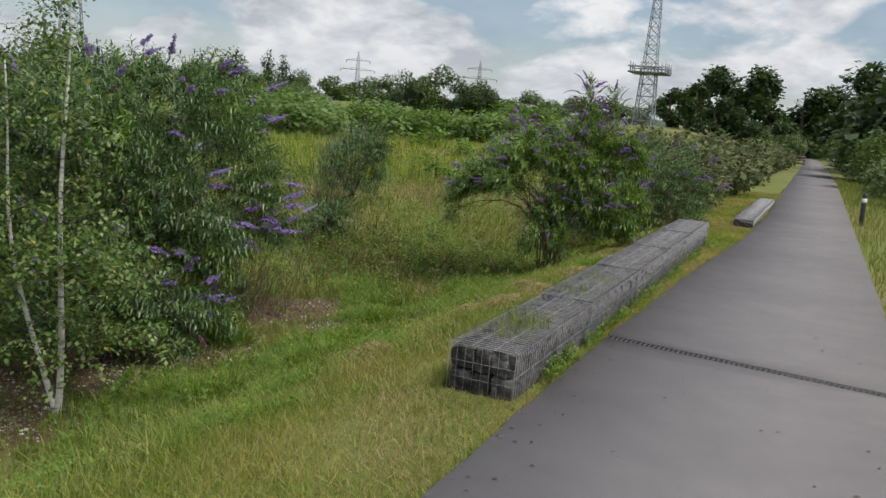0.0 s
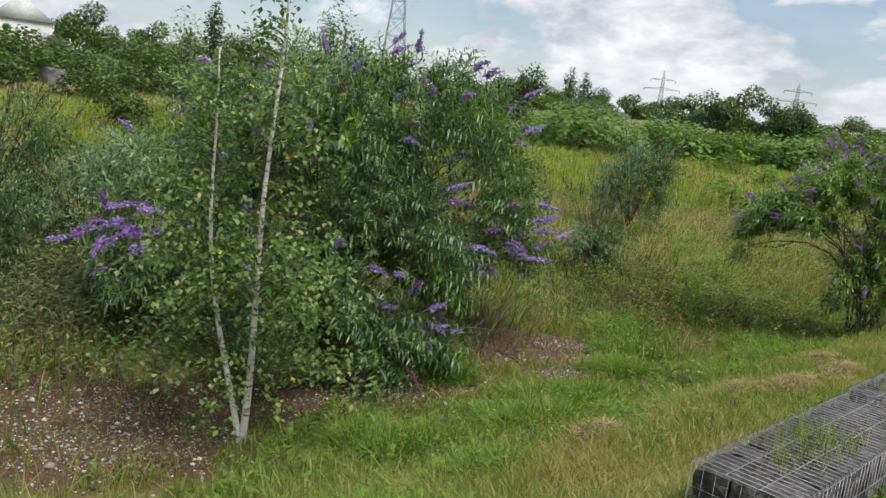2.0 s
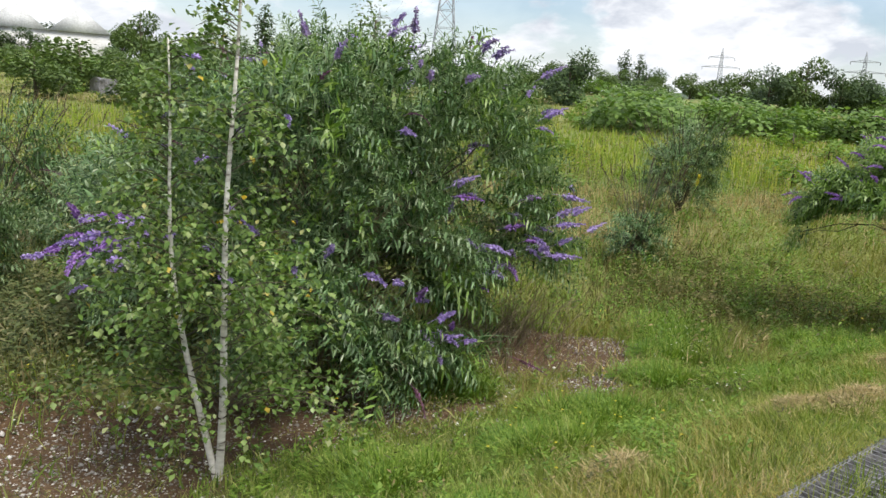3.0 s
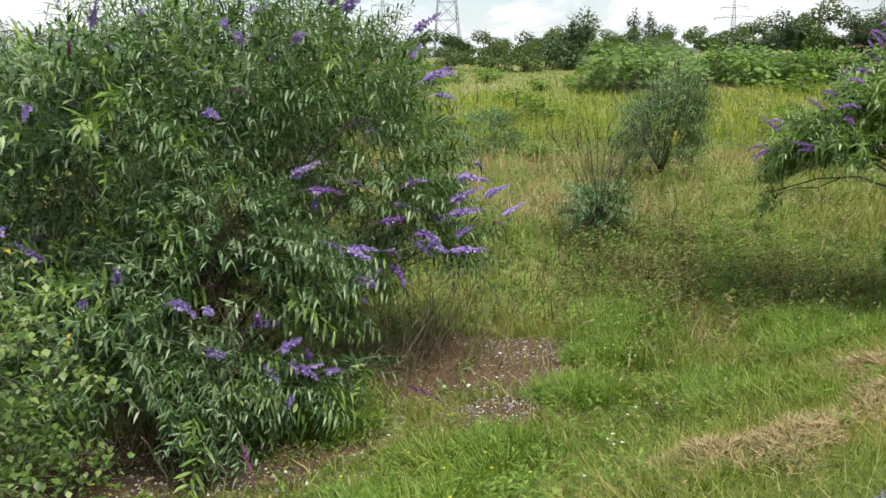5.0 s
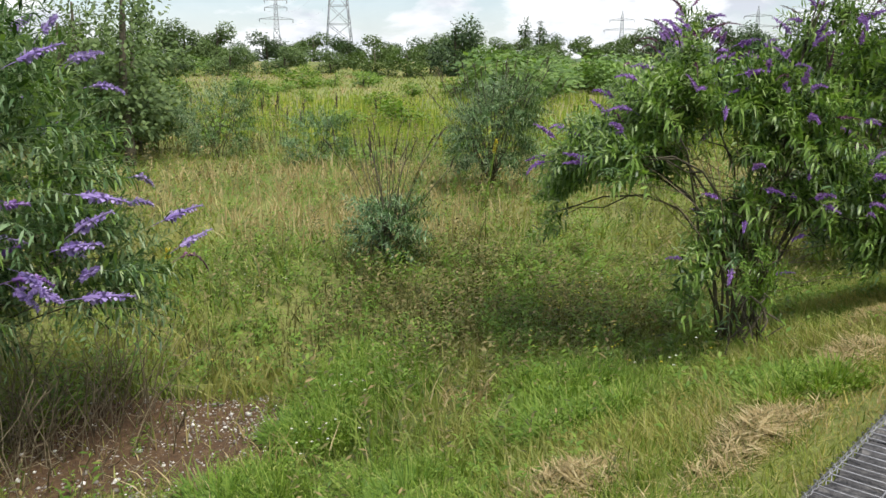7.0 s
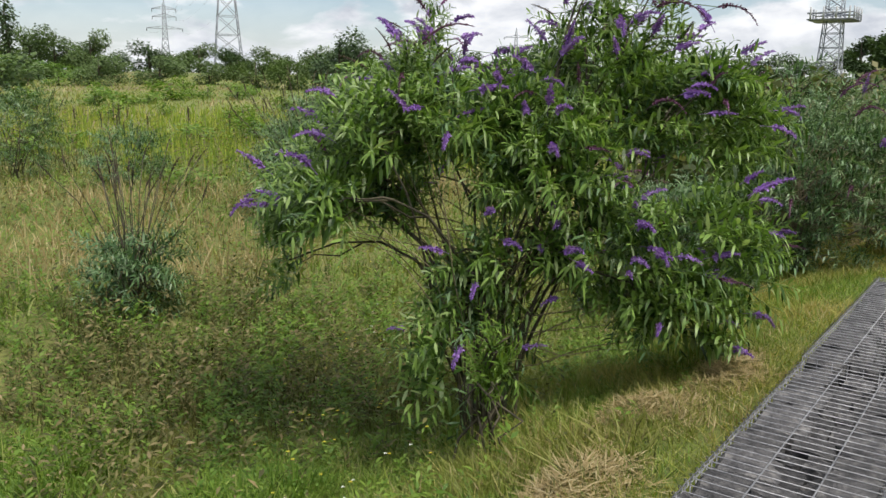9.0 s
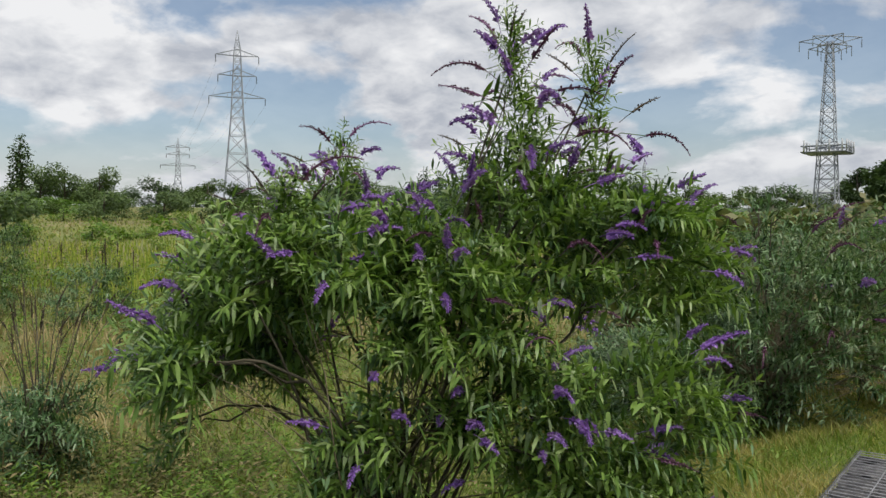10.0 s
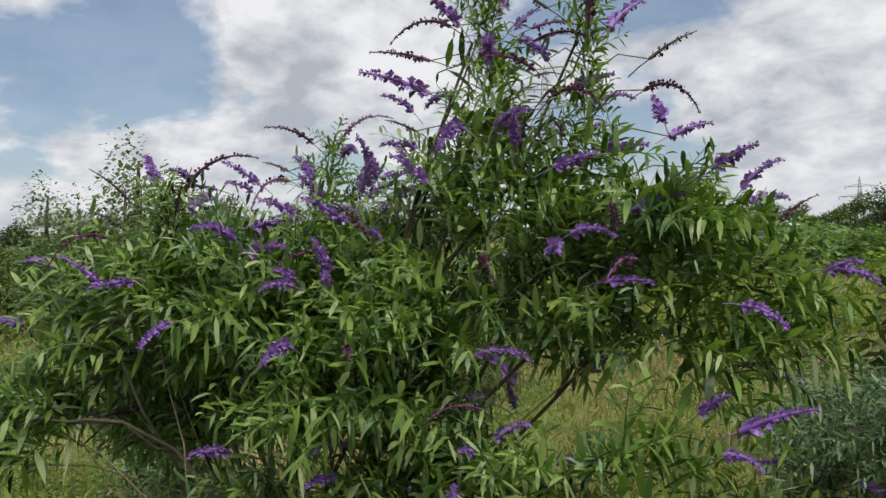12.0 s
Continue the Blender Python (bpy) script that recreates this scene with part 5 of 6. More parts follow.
def blades(name, x, y, h, w, material, label, lean=0.35, r=rng, category="grass", fine=False):
    """Bent blades; fine ones are single slim triangles."""
    n = len(x)
    z = ground(x, y)
    az = r.uniform(0, 2 * np.pi, n)
    la = r.uniform(0, 2 * np.pi, n)
    side = np.stack([np.cos(az), np.sin(az), 0 * az], 1)
    ln = np.stack([np.cos(la), np.sin(la), 0 * la], 1) * (np.abs(r.normal(0, lean, n)) * h)[:, None]
    b = np.stack([x, y, z - 0.01], 1)
    up = np.array([[0, 0, 1.0]])
    h, w = h[:, None], w[:, None]
    if fine:
        v = np.stack([b - side * w / 2, b + side * w / 2, b + up * h + ln], 1).reshape(-1, 3)
        return tagged(new(name, np_mesh(name, v, np.arange(3 * n).reshape(-1, 3), material)), label, category, kind="stuff")
    m = b + up * h * 0.55 + ln * 0.35
    t = b + up * h * 0.98 + ln
    v = np.stack([b - side * w / 2, b + side * w / 2, m + side * w * 0.4, m - side * w * 0.4, t], 1).reshape(-1, 3)
    o = np.arange(n)[:, None] * 5
    ob = new(name, np_mesh(name, v, [np.array([[0, 1, 2, 3]]) + o, np.array([[3, 2, 4]]) + o], material))
    return tagged(ob, label, category, kind="stuff")


def off_path(x, y):
    gab = ((x > GAB_X0 - 0.02) & (x < GAB_X1 + 0.02) & (y > 6.2) & (y < 16.45)) | ((x > -1.5) & (y > 20.5) & (y < 29.2))
    return (x < path_left(y) - 0.02) & ~gab


# fresh green mounds in the sward: x, y, squared radius
LUSH = [(-6.2, 12.6, 0.35), (-6.65, 13.35, 0.3), (-4.15, 12.7, 0.3), (-5.8, 11.85, 0.2), (-3.95, 10.75, 0.16), (-4.9, 9.35, 0.3), (-6.4, 9.0, 0.2),
        (-4.4, 11.4, 0.2), (-3.3, 5.5, 0.16), (-4.6, 8.4, 0.2), (-2.8, 12.8, 0.12), (-4.8, 13.4, 0.25), (-3.6, 6.6, 0.12), (-4.9, 7.1, 0.2), (-5.2, 10.9, 0.15)]


def tufts(r):
    """Domed tufts whose blades arch outwards from the middle."""
    for i, (cx, cy, q) in enumerate(LUSH):
        for j in range(5):
            rad = math.sqrt(q) * r.uniform(0.5, 0.8)
            a = j * 2.4 + i
            ox, oy = cx + math.cos(a) * rad * 0.9 * (j > 0), cy + math.sin(a) * rad * 0.9 * (j > 0)
            n = 560
            az, u = r.uniform(0, 2 * np.pi, n), np.sqrt(r.random(n))
            x, y = ox + np.cos(az) * u * rad, oy + np.sin(az) * u * rad
            h = (0.08 + 0.17 * (1 - u ** 2)) * r.uniform(0.6, 1.2, n) * (0.8 if cx > -4 else 1.15)
            out = unit(np.stack([np.cos(az) * (0.3 + u), np.sin(az) * (0.3 + u), 1.0 + 0 * u], 1) + r.normal(0, 0.25, (n, 3)))
            s = Soup()
            s.arched(np.stack([x, y, ground(x, y) - 0.01], 1), out, h * 1.15, r.uniform(0.004, 0.009, n), r.uniform(0.1, 0.8, n))
            q2 = r.integers(0, n, 420)
            o2 = unit(out[q2] * 0.3 + r.normal(0, 0.6, (420, 3)))
            s.flakes(np.stack([x, y, ground(x, y)], 1)[q2] + out[q2] * (h[q2] * r.uniform(0.4, 1.05, 420))[:, None], o2, r.uniform(0.02, 0.045, 420), r.uniform(0.006, 0.012, 420))
            tagged(new("grass_tuft", s.mesh("grass_tuft", M["lush" if (i + j) % 3 else "herb"])), "domed tuft of fresh green grass and bedstraw", "grass", "fresh grass tufts", kind="stuff")


def build_grass():
    r = np.random.default_rng(77)
    # mown bank: close, fine and patchy, thinning with distance
    n = 330000
    x, y = r.uniform(-4.4, -0.9, n), 1.5 + 34 * r.random(n) ** 1.5 - np.abs(r.normal(0, 1.6, n)) * (r.random(n) < 0.3)
    edge = -3.05 + 0.35 * wave(x, y, 0.9, 1.0)
    k = off_path(x, y) & (x > edge - np.abs(r.normal(0, 0.45, n)))
    x, y = x[k], y[k]
    dry = 0.75 * wave(x, y, 0.8, 3.0) + 0.5 * wave(x, y, 2.6, 5.0) + 0.9 * np.exp(-((x + 2.0) ** 2 + (y - 5.0) ** 2) / 0.5) - 0.9 * np.exp(-((x + 3.2) ** 2 + (y - 5.6) ** 2) / 0.5) + 0.5 * sm(-2.6, -1.7, x) * sm(9, 11, y) * sm(14.5, 12.5, y)
    pick = dry + r.normal(0, 0.35, len(x))
    far = 1 + sm(8, 30, y) * 1.6
    hh = r.uniform(0.03, 0.085, len(x)) * (1 + 0.8 * sm(-2.5, -3.4, x)) * (1 + 0.45 * wave(x, y, 3.1, 2.0))
    for nm, sel, mat_, lab in (("mown_grass", np.abs(pick - 0.05) <= 0.5, "mown", "short mown grass, partly dry, on the bank"), ("mown_green_grass", pick < -0.45, "lush", "short fresh green mown grass on the bank"), ("mown_dry_grass", pick > 0.55, "straw", "short straw-coloured mown grass on the bank")):
        m = int(sel.sum())
        blades(nm, x[sel], y[sel], hh[sel], r.uniform(0.004, 0.008, m) * far[sel], M[mat_], lab, 1.1, r, fine=True)
    # meadow
    n = 270000
    x, y, d = spots(n, r, 1.6, 125)
    # most blades stand in tussocks
    tus = np.floor(x / 0.23 + wave(x, y, 2, 1)) * 12.9898 + np.floor(y / 0.23 + wave(x, y, 2, 5)) * 78.233
    tus = np.abs(np.sin(tus) * 43758.5453) % 1.0
    k = off_path(x, y) & (x < -2.65 + 0.4 * wave(x, y, 0.9, 1.0) - np.abs(r.normal(0, 0.4, n))) & (~bare(x, y) | (r.random(n) < 0.16)) & (r.random(n) < 0.35 + tus)
    x, y, d, tus = x[k], y[k], d[k], tus[k]
    st = wave(x, y, 0.37, 4.0) + 0.5 * wave(x, y, 0.9, 7.0)
    for cx, cy, q, g in ((-13, 24, 16, 1.3), (-9.5, 17.5, 3, 1.0), (-11.8, 16.2, 3, 1.3), (-15.2, 18, 5, 1.3), (-11.8, 25, 8, 1.0), (-5.28, 12.9, 0.12, 1.6)):
        st = st + np.exp(-((x - cx) ** 2 + (y - cy) ** 2) / q) * g
    brown = 0.45 * wave(x, y, 1.3, 5.0)
    for cx, cy, q in ((-5.9, 14.9, 0.9), (-7.4, 13.8, 0.7), (-6.4, 16.1, 1.2), (-8.4, 16.3, 0.8), (-7.5, 14.6, 1.6), (-6.6, 15.2, 1.2), (-8.6, 15.1, 1.0), (-7.9, 4.6, 0.7), (-9.6, 6.0, 1.2), (-10.4, 7.2, 1.2), (-8.0, 12.3, 0.5), (-27, 22, 14), (-22, 21, 6)):
        brown = brown + np.exp(-((x - cx) ** 2 + (y - cy) ** 2) / q)
    lush = 0 * x
    for cx, cy, q in LUSH:
        lush = lush + np.exp(-((x - cx) ** 2 + (y - cy) ** 2) / q)
    gold = np.exp(-((x + 17) ** 2 + (y - 33) ** 2) / 60) + np.exp(-((x + 35) ** 2 + (y - 33) ** 2) / 90) + np.exp(-((x + 33) ** 2 + (y - 14) ** 2) / 90) + np.exp(-((x + 25) ** 2 + (y - 27) ** 2) / 30) + 0.8 * np.exp(-((x + 23) ** 2 + (y - 49) ** 2) / 80)
    rr = r.random(len(x))
    low = np.where((np.hypot(x + 6, y - 8.5) < 3.2) | (np.hypot(x + 6.2, y - 15.2) + wave(x, y, 1.6, 2.0) < 3.0), 0.55, 1.0)
    hh = r.uniform(0.14, 0.42, len(x)) * (0.75 + 0.35 * wave(x, y, 0.7, 9.0)) * low * (0.55 + 0.8 * tus) * (0.4 + 0.6 * sm(-3.2, -6.5, x))
    ww = r.uniform(0.004, 0.008, len(x)) * (1 + d / 5.5)
    is_lush = lush > 0.35 + 0.4 * rr
    is_brown = ~is_lush & (brown > 0.3 + 0.7 * rr)
    is_gold = ~is_lush & ~is_brown & (gold > 0.25 + 0.6 * rr)
    is_straw = ~is_lush & ~is_gold & ~is_brown & (st + 0.5 * (tus - 0.5) > 0.32 + 0.35 * sm(14, 7, d) + 0.9 * rr)
    rest = ~(is_lush | is_gold | is_straw | is_brown)
    blades("brown_grass", x[is_brown], y[is_brown], hh[is_brown] * 1.5, ww[is_brown] * 0.8, M["brown_grass"], "tall thin browning grass gone to seed", 0.45, r)
    blades("lush_grass", x[is_lush], y[is_lush], hh[is_lush] * 0.9, ww[is_lush], M["lush"], "fresh bright green grass tufts", 0.4, r)
    blades("goldenrod", x[is_gold], y[is_gold], hh[is_gold] * 1.7, ww[is_gold] * 1.2, M["golden"], "yellow-green stand of goldenrod in the meadow", 0.2, r, "plant")
    blades("dry_grass", x[is_straw], y[is_straw], hh[is_straw] * 1.1, ww[is_straw] * 0.85, M["straw"], "tall bleached dry grass", 0.7, r)
    blades("meadow_grass", x[rest], y[rest], hh[rest], ww[rest], M["meadow"], "rough uncut meadow grass", 0.95, r)
    # short dense sward low on the bank and round the bare patches
    n = 330000
    x, y = -2.15 - 6.2 * r.random(n) ** 1.1, r.uniform(0.0, 21.0, n)
    fade = sm(0.0, 5.5, y) * sm(21, 15, y) * sm(-2.15, -3.1, x) * sm(-8.4, -6.4, x)
    k = (r.random(n) < fade) & (~bare(x, y) | (r.random(n) < 0.04)) & (wave(x, y, 1.7, 3.0) + wave(x, y, 5.0, 6.0) > -0.75)
    x, y = x[k], y[k]
    g = wave(x, y, 1.1, 6.6) + 0.6 * wave(x, y, 3.7, 1.6)
    for nm, sel, mat_, lab in (("sward", g <= 0.3, "meadow", "short rough grass on the bank"), ("bright_sward", g > 0.3, "lush", "bright fresh green grass on the bank")):
        m = int(sel.sum())
        blades(nm, x[sel], y[sel], r.uniform(0.03, 0.115, m) * (1 + 0.45 * wave(x[sel], y[sel], 4.4, 3.0)), r.uniform(0.004, 0.009, m), M[mat_], lab, 0.95, r, fine=True)
    tufts(r)
    # fringe along the path and the foot of the gabions
    n = 9000
    y = r.uniform(0.5, 40, n)
    x = path_left(y) - np.abs(r.normal(0, 0.02, n)) - 0.005
    k = r.random(n) < 0.75
    blades("verge_fringe", x[k], y[k], r.uniform(0.03, 0.09, k.sum()), r.uniform(0.004, 0.007, k.sum()), M["mown"], "ragged grass fringe at the path's edge", 0.8, r)
    n = 5000
    y = r.uniform(6.2, 16.5, n)
    x = GAB_X0 - 0.03 - np.abs(r.normal(0, 0.05, n))
    blades("foot_grass", x, y, r.uniform(0.06, 0.2, n), r.uniform(0.004, 0.008, n), M["meadow"], "uncut grass at the foot of the gabions", 0.5, r)
    # right-hand verge
    n = 11000
    y = r.uniform(0, 60, n)
    x = PATH_R + 0.02 + np.abs(r.normal(0, 1.6, n))
    blades("verge_grass", x, y, r.uniform(0.08, 0.3, n), r.uniform(0.01, 0.02, n), M["meadow"], "grass verge on the far side of the path", 0.4, r)


build_grass()


def herbs(name, x, y, size, material, label, r, leaves_each=9, tall=1.0):
    """Small leafy weeds: whorls of leaves up a short stalk."""
    n = len(x)
    k = leaves_each
    z = ground(x, y)
    base = np.repeat(np.stack([x, y, z], 1), k, 0)
    sz = np.repeat(size, k)
    lvl = np.tile(np.linspace(0.05, 1, k), n)
    az = r.uniform(0, 2 * np.pi, n * k)
    out = unit(np.stack([np.cos(az), np.sin(az), r.uniform(0.1, 0.9, n * k)], 1))
    s = Soup()
    s.flakes(base + np.array([[0, 0, 1.0]]) * (lvl * sz * tall)[:, None], out, sz * r.uniform(0.4, 0.65, n * k), sz * 0.17)
    return tagged(new(name, s.mesh(name, material)), label, "plant", kind="stuff")


def build_herbs():
    r = np.random.default_rng(91)
    x, y, d = spots(12000, r, 2.5, 34)
    k = (x < -3.2) & (r.random(12000) < 0.2 + d / 16 + 0.3 * (wave(x, y, 1.3, 4.4) > 0.4)) & off_path(x, y) & (~bare(x, y) | (r.random(12000) < 0.05))
    herbs("meadow_herbs", x[k], y[k], r.uniform(0.03, 0.09, k.sum()) * (1 + d[k] / 11), M["herb"], "small leafy weeds among the grass", r)
    x2, y2, d2 = spots(22000, r, 3.0, 40)
    kb = (x2 < -3.6) & off_path(x2, y2) & (r.random(22000) < (d2 - 4.5) / 14) & ~bare(x2, y2) & (wave(x2, y2, 0.8, 2.2) > -0.3)
    herbs("dry_herbs", x2[kb], y2[kb], r.uniform(0.03, 0.08, kb.sum()) * (1 + d2[kb] / 9), M["dry_herb"], "browning seeded weeds among the grass", r, 8, 2.6)
    # patches of low leafy weeds on the bank
    n = 20000
    xb, yb = r.uniform(-8.6, -2.7, n), r.uniform(2.5, 20, n)
    pat = wave(xb, yb, 1.5, 7.7) + 0.7 * wave(xb, yb, 4.2, 2.9)
    kc = off_path(xb, yb) & (~bare(xb, yb) | (r.random(n) < 0.12)) & (pat > 0.25 + 0.5 * r.random(n))
    herbs("bank_herbs", xb[kc], yb[kc], r.uniform(0.05, 0.13, kc.sum()), M["herb"], "patches of low leafy weeds on the bank", r, 8, 0.9)
    kd = off_path(xb, yb) & (pat < -0.45 - 0.5 * r.random(n))
    herbs("bank_dry_herbs", xb[kd], yb[kd], r.uniform(0.04, 0.1, kd.sum()), M["dry_herb"], "patches of brown withered weeds on the bank", r, 8, 1.5)
    for nm, mat_, lab, n, hgt, lv in (("hollow_weeds", "brown_grass", "dark seeded weeds in the hollow by the bush", 1900, 2.6, 9), ("hollow_herbs", "herb", "leafy green weeds in the hollow by the bush", 1700, 1.8, 9)):
        xh, yh = -7.2 + r.normal(0, 1.5, n), 15.3 + r.normal(0, 1.3, n)
        kh = (wave(xh, yh, 1.9, 3.3) + 0.5 * wave(xh, yh, 4.7, 1.2) > -0.35 if mat_ == "brown_grass" else wave(xh, yh, 2.6, 8.1) > -0.2) & (xh < -4.6)
        herbs(nm, xh[kh], yh[kh], r.uniform(0.07, 0.17, kh.sum()), M[mat_], lab, r, lv, hgt)
    # weeds behind the first bush, dark olive in place of the bush's shade
    n = 2600
    xh, yh = -10.2 + r.normal(0, 1.1, n), 6.2 + r.normal(0, 1.0, n)
    herbs("rank_weeds", xh, yh, r.uniform(0.08, 0.2, n), M["hedge"], "rank olive weeds, toned dark for shade, at the back of the bush", r, 9, 2.0)
    # patches of taller leafy weeds over the middle meadow
    n = 9000
    xm, ym = r.uniform(-17, -6.5, n), r.uniform(10, 26, n)
    pm = wave(xm, ym, 1.0, 2.7) + 0.7 * wave(xm, ym, 2.9, 6.3)
    for nm, sel, mat_, lab in (("green_weeds", pm > 0.3, "herb", "patches of tall leafy green weeds in the meadow"), ("brown_weeds", pm < -0.8, "brown_grass", "patches of brown withered weeds in the meadow")):
        sel = sel & ~bare(xm, ym)
        herbs(nm, xm[sel], ym[sel], r.uniform(0.08, 0.2, sel.sum()), M[mat_], lab, r, 8, 1.9)
    k2 = k & (d > 5.5) & (wave(x, y, 0.8, 5.5) > 0.35)
    xx, yy = x[k2] + 0.05, y[k2]
    s = Soup()
    b = np.stack([xx, yy, ground(xx, yy) + r.uniform(0.12, 0.4, len(xx))], 1)
    for a in (0, 2.1, 4.2):
        o = np.tile([[math.cos(a), math.sin(a), 0.3]], (len(xx), 1))
        s.leaves(b, unit(o), 0.014, 0.013, 0.1)
    tagged(new("yellow_flowers", s.mesh("yellow_flowers", M["yellow"])), "scattered tiny yellow meadow flowers", "flowers", kind="stuff")
    k3 = k & (d > 4.5) & (wave(x, y, 1.1, 8.2) > 0.55)
    xx, yy = x[k3] - 0.04, y[k3]
    s = Soup()
    b = np.stack([xx, yy, ground(xx, yy) + r.uniform(0.15, 0.4, len(xx))], 1)
    for a in (0.5, 2.6, 4.7):
        o = np.tile([[math.cos(a), math.sin(a), 0.3]], (len(xx), 1))
        s.leaves(b, unit(o), 0.013, 0.012, 0.1)
    tagged(new("white_flowers", s.mesh("white_flowers", M["white_bloom"])), "scattered tiny white meadow flowers", "flowers", kind="stuff")
    # weeds between gabion and path
    n = 430
    y = 6.45 + 10.0 * r.random(n) ** 1.3
    x = r.uniform(GAB_X1 + 0.01, GAB_X1 + 0.1, n)
    n = int((wave(x, y, 2.0, 3.0) > -0.15).sum())
    x, y = x[wave(x, y, 2.0, 3.0) > -0.15], y[wave(x, y, 2.0, 3.0) > -0.15]
    herbs("gabion_weeds", x, y, r.uniform(0.03, 0.12, n), M["herb"], "leafy weeds growing between gabion and asphalt", r, 10, 1.2)
    # grass on the first gabion
    n = 520
    cx = r.choice([-1.8, -1.66, -1.75, -1.85], n)
    cy = r.choice([6.75, 7.2, 7.05, 8.6, 9.4], n)
    x, y = cx + r.normal(0, 0.07, n), cy + r.normal(0, 0.1, n)
    k = (x < GAB_X1 - 0.03) & (x > GAB_X0 + 0.03)
    ob = blades("gabion_grass", x[k], y[k], r.uniform(0.06, 0.2, k.sum()), r.uniform(0.003, 0.006, k.sum()), M["meadow"], "thin pale grass growing out of the gabion", 0.6, r)
    ob.location.z = 0.33
    # hay left by mowing
    for cx, cy, rx, ry in ((-3.15, 9.3, 0.22, 0.28), (-2.86, 9.65, 0.2, 0.5), (-2.78, 10.5, 0.16, 0.45), (-3.2, 11.2, 0.25, 0.3), (-2.66, 11.9, 0.14, 0.5), (-2.7, 13.4, 0.2, 0.55), (-2.85, 14.6, 0.25, 0.3), (-2.6, 15.3, 0.16, 0.4), (-3.4, 7.65, 0.17, 0.24)):
        n = int(2200 + 9000 * rx * ry)
        a, q = r.uniform(0, 2 * np.pi, n), np.sqrt(r.random(n)) * r.uniform(0.7, 1.25, n)
        q = q * (1 + 0.35 * np.sin(a * 3 + cy) + 0.25 * np.sin(a * 7 + cx * 9))
        x, y = cx + np.cos(a) * q * rx, cy + np.sin(a) * q * ry
        z = ground(x, y) + 0.02 + r.uniform(0.0, 0.085, n) * np.clip(1.1 - q, 0, 1)
        b = r.normal(math.pi / 2, 0.8, n)
        o = unit(np.stack([np.cos(b), np.sin(b), r.normal(0.0, 0.14, n)], 1))
        top = None
        for nm, sel in (("hay_heap", r.random(n) < 0.82), ("brown_hay", None)):
            sel = ~kept if sel is None else sel
            kept = sel
            s = Soup()
            m = int(sel.sum())
            s.leaves(np.stack([x, y, z], 1)[sel], o[sel], r.uniform(0.06, 0.2, m), r.uniform(0.004, 0.008, m), 0.15)
            me = s.mesh(nm, M["straw" if top is None else "brown_grass"])
            if top is None:
                top = tagged(new(nm, me), "flat heap of dry mown hay on the bank", "hay", "hay heaps", kind="stuff")
            else:
                tagged(child(nm, me, top, "withered brown stalks"), kind="stuff")


build_herbs()


def build_pebbles():
    r = np.random.default_rng(55)
    s = Soup()
    oct_v = np.array([[1, 0, 0], [-1, 0, 0], [0, 1, 0], [0, -1, 0], [0, 0, 1], [0, 0, -1.0]])
    oct_t = np.array([[0, 2, 4], [2, 1, 4], [1, 3, 4], [3, 0, 4], [2, 0, 5], [1, 2, 5], [3, 1, 5], [0, 3, 5]])
    for cx, cy, rx, ry in BARE + [(-6.65, 11.75, 0.5, 0.35), (-5.6, 10.2, 0.3, 0.4), (-6.75, 5.4, 0.9, 0.6)]:
        n = int((1500 if rx * ry > 0.6 else 3400) * rx * ry)
        a, q = r.uniform(0, 2 * np.pi, n), np.sqrt(r.random(n)) * 1.15 * np.exp(np.abs(r.normal(0, 0.25, n)))
        x, y = cx + np.cos(a) * q * rx, cy + np.sin(a) * q * ry
        size = np.exp(r.normal(-4.85, 0.5, n))
        z = ground(x, y) + size * 0.3
        v = oct_v[None] * (size[:, None, None] * np.array([1, 1, 0.6]) * r.uniform(0.6, 1.3, (n, 6, 1)))
        v = v + np.stack([x, y, z], 1)[:, None]
        s.add(v.reshape(-1, 3), (oct_t[None] + np.arange(n)[:, None, None] * 6).reshape(-1, 3))
    tagged(new("pebbles", s.mesh("pebbles", M["pebble"])), "grey and white gravel stones on bare brown soil", "gravel", kind="stuff")


build_pebbles()


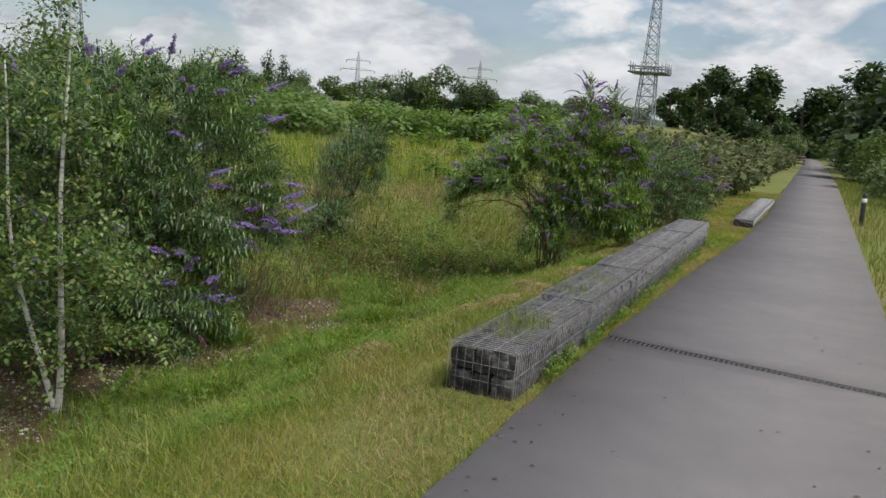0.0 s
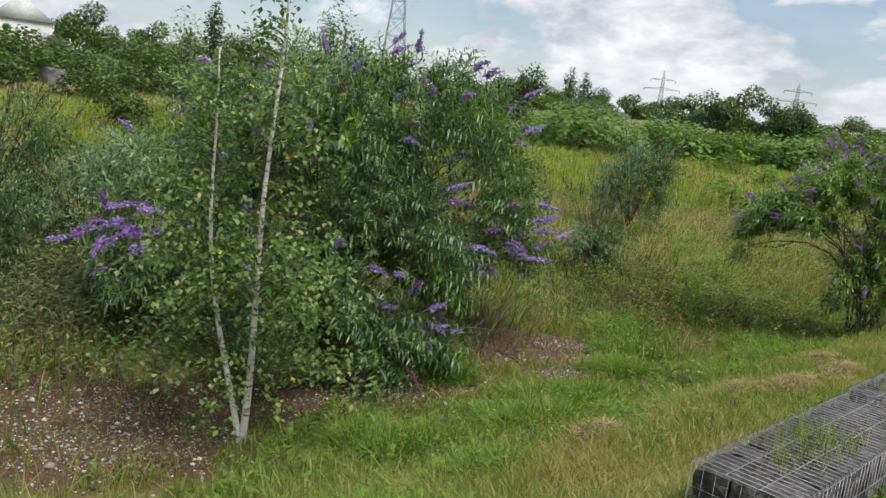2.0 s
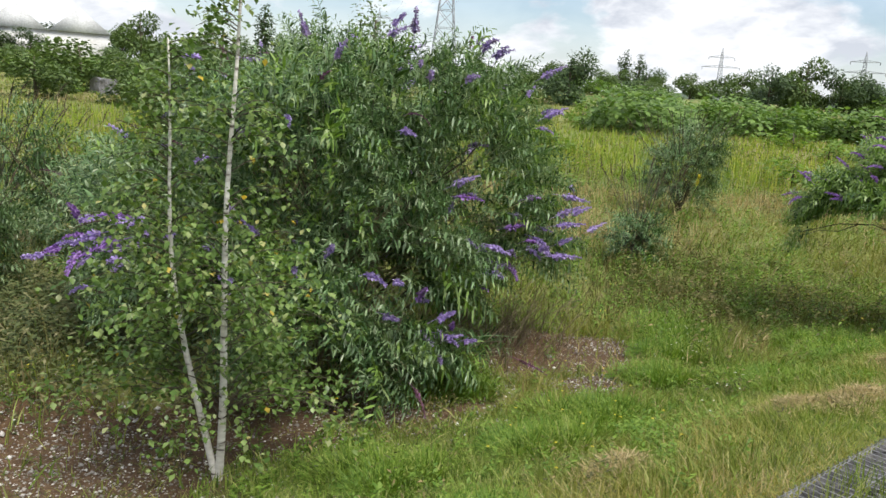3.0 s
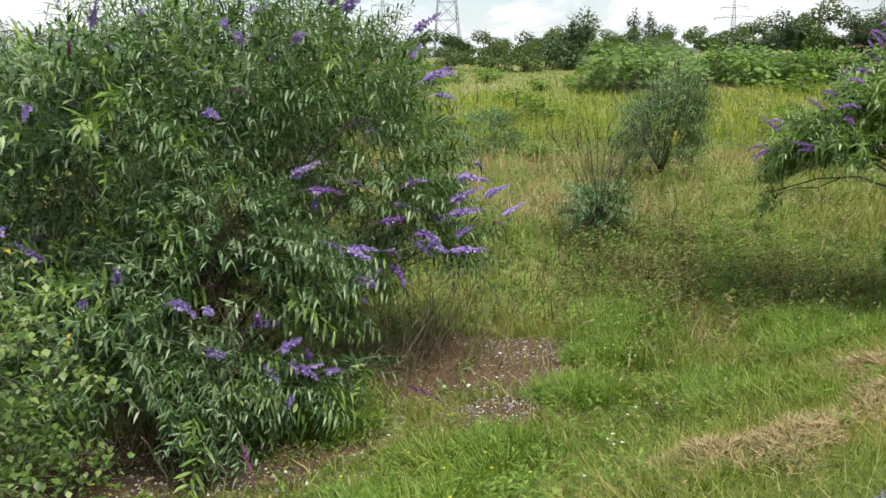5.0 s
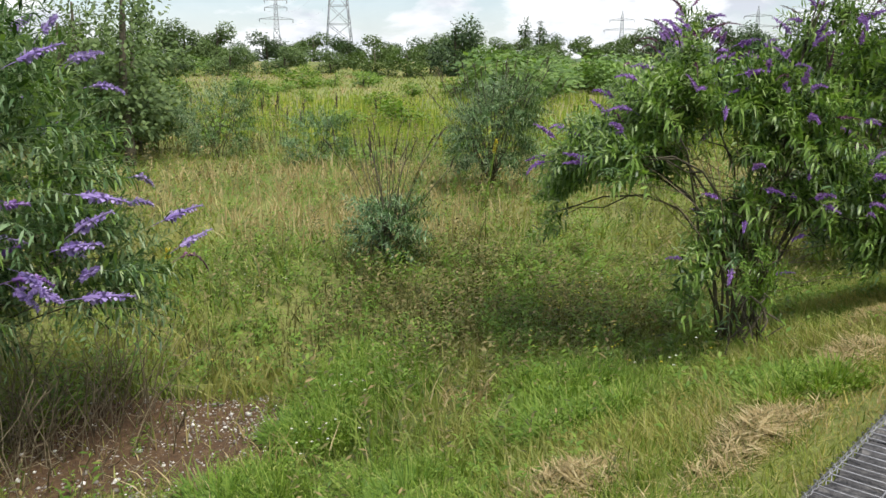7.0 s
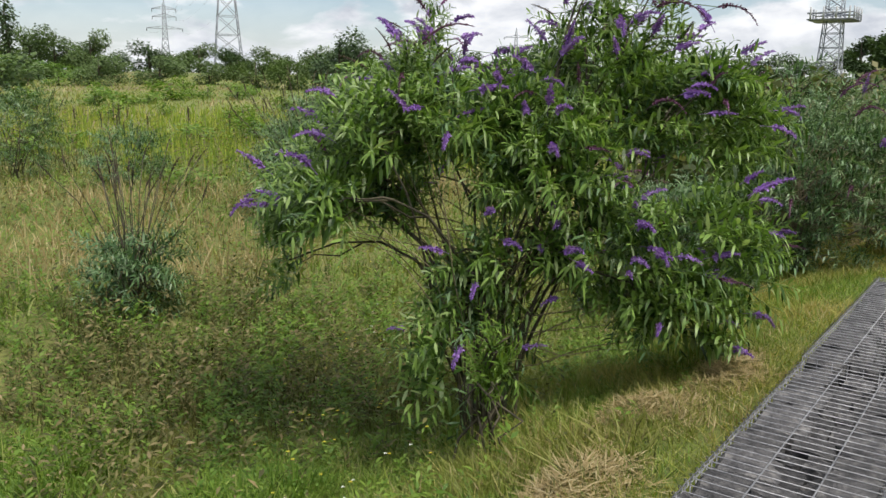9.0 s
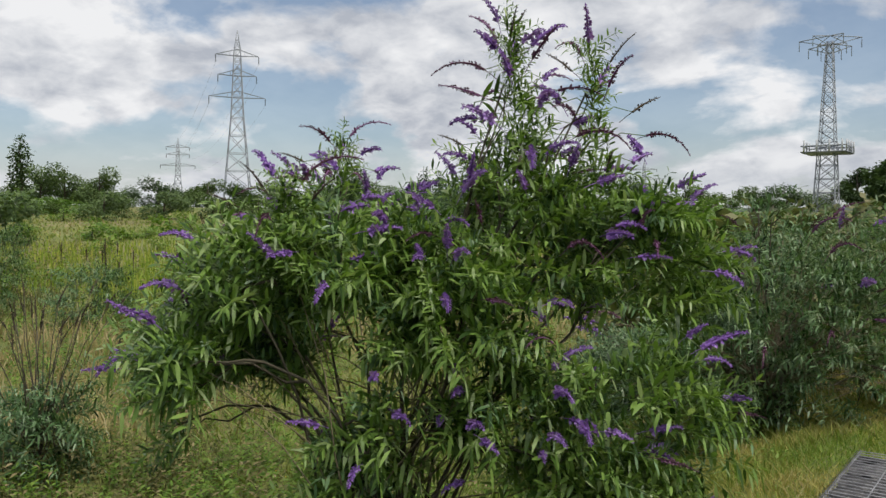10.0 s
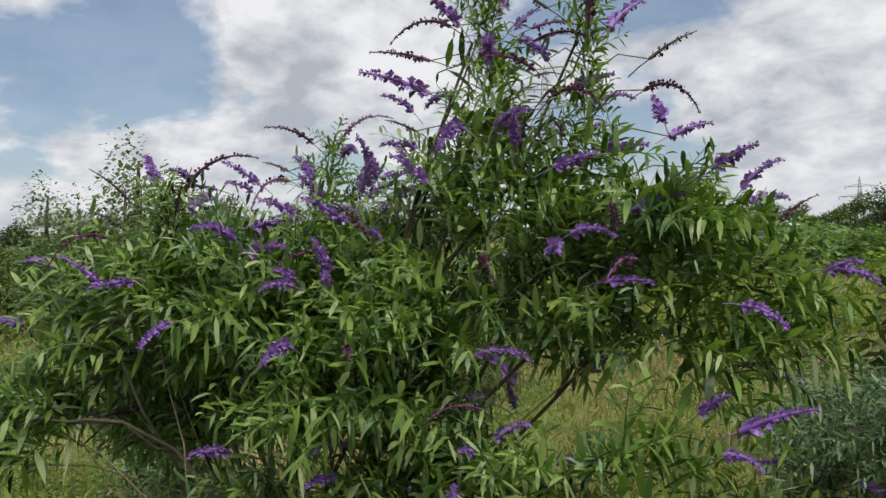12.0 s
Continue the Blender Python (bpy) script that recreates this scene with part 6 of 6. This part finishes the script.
def dock():
    """Dried dock: dark seed spikes on a stalk over broad leaves."""
    top = empty("dock_plant", (-29.0, 28.0, gz(-29.0, 28.0)), "tall dried dock with dark brown seed spikes", "plant", "docks in the meadow")
    r = np.random.default_rng(8)
    s = Soup()
    s.tube([(0, 0, -0.05), (0.02, 0, 0.6), (0.03, 0.02, 1.05)], [0.012, 0.009, 0.005], 5)
    child("stalk", s.mesh("stalk", M["bark"]), top)
    for i in range(7):
        az = i * 2.4
        child("seed_spike", SEEDS[i % 2], top, "", Matrix.Translation((0.02, 0, 0.5 + 0.08 * i)) @ Matrix.Rotation(az, 4, "Z") @ Matrix.Rotation(radians(-70), 4, "Y") @ Matrix.Scale(1.5, 4))
    ang = np.arange(10) * 2.4
    d = unit(np.stack([np.cos(ang), np.sin(ang), 0.8 + 0 * ang], 1))
    s = Soup()
    s.leaves(np.stack([0 * ang, 0 * ang, np.linspace(0.02, 0.3, 10)], 1), d, 0.35, 0.12, 0.9)
    child("leaves", s.mesh("leaves", M["herb"]), top)
    for i in range(13):
        x, y = -29 + r.normal(0, 2.6), 28 + r.normal(0, 2.2)
        ob = copy_thing(top, pose(x, y, gz(x, y), 0, 0, r.uniform(0, 360)))
        ob.scale = (1.1,) * 2 + (r.uniform(0.6, 1.05),)


dock()


def litter():
    """Dead leaves and crumbs lying on the asphalt."""
    r = np.random.default_rng(19)
    n = 420
    x, y = r.uniform(PATH_L + 0.05, PATH_R, n), r.uniform(2.5, 22, n)
    x = np.where(r.random(n) < 0.4, PATH_L + np.abs(r.normal(0, 0.12, n)), x)
    b = r.uniform(0, 2 * np.pi, n)
    s = Soup()
    ln = r.uniform(0.012, 0.05, n)
    s.leaves(np.stack([x, y, 0 * x + 0.006], 1), np.stack([np.cos(b), np.sin(b), 0 * b + 0.05], 1), ln, ln * 0.4, 0.02, 0.2)
    tagged(new("leaf_litter", s.mesh("leaf_litter", M["seedhead"])), "dead leaf crumbs lying on the asphalt", "leaf litter", kind="stuff")


litter()
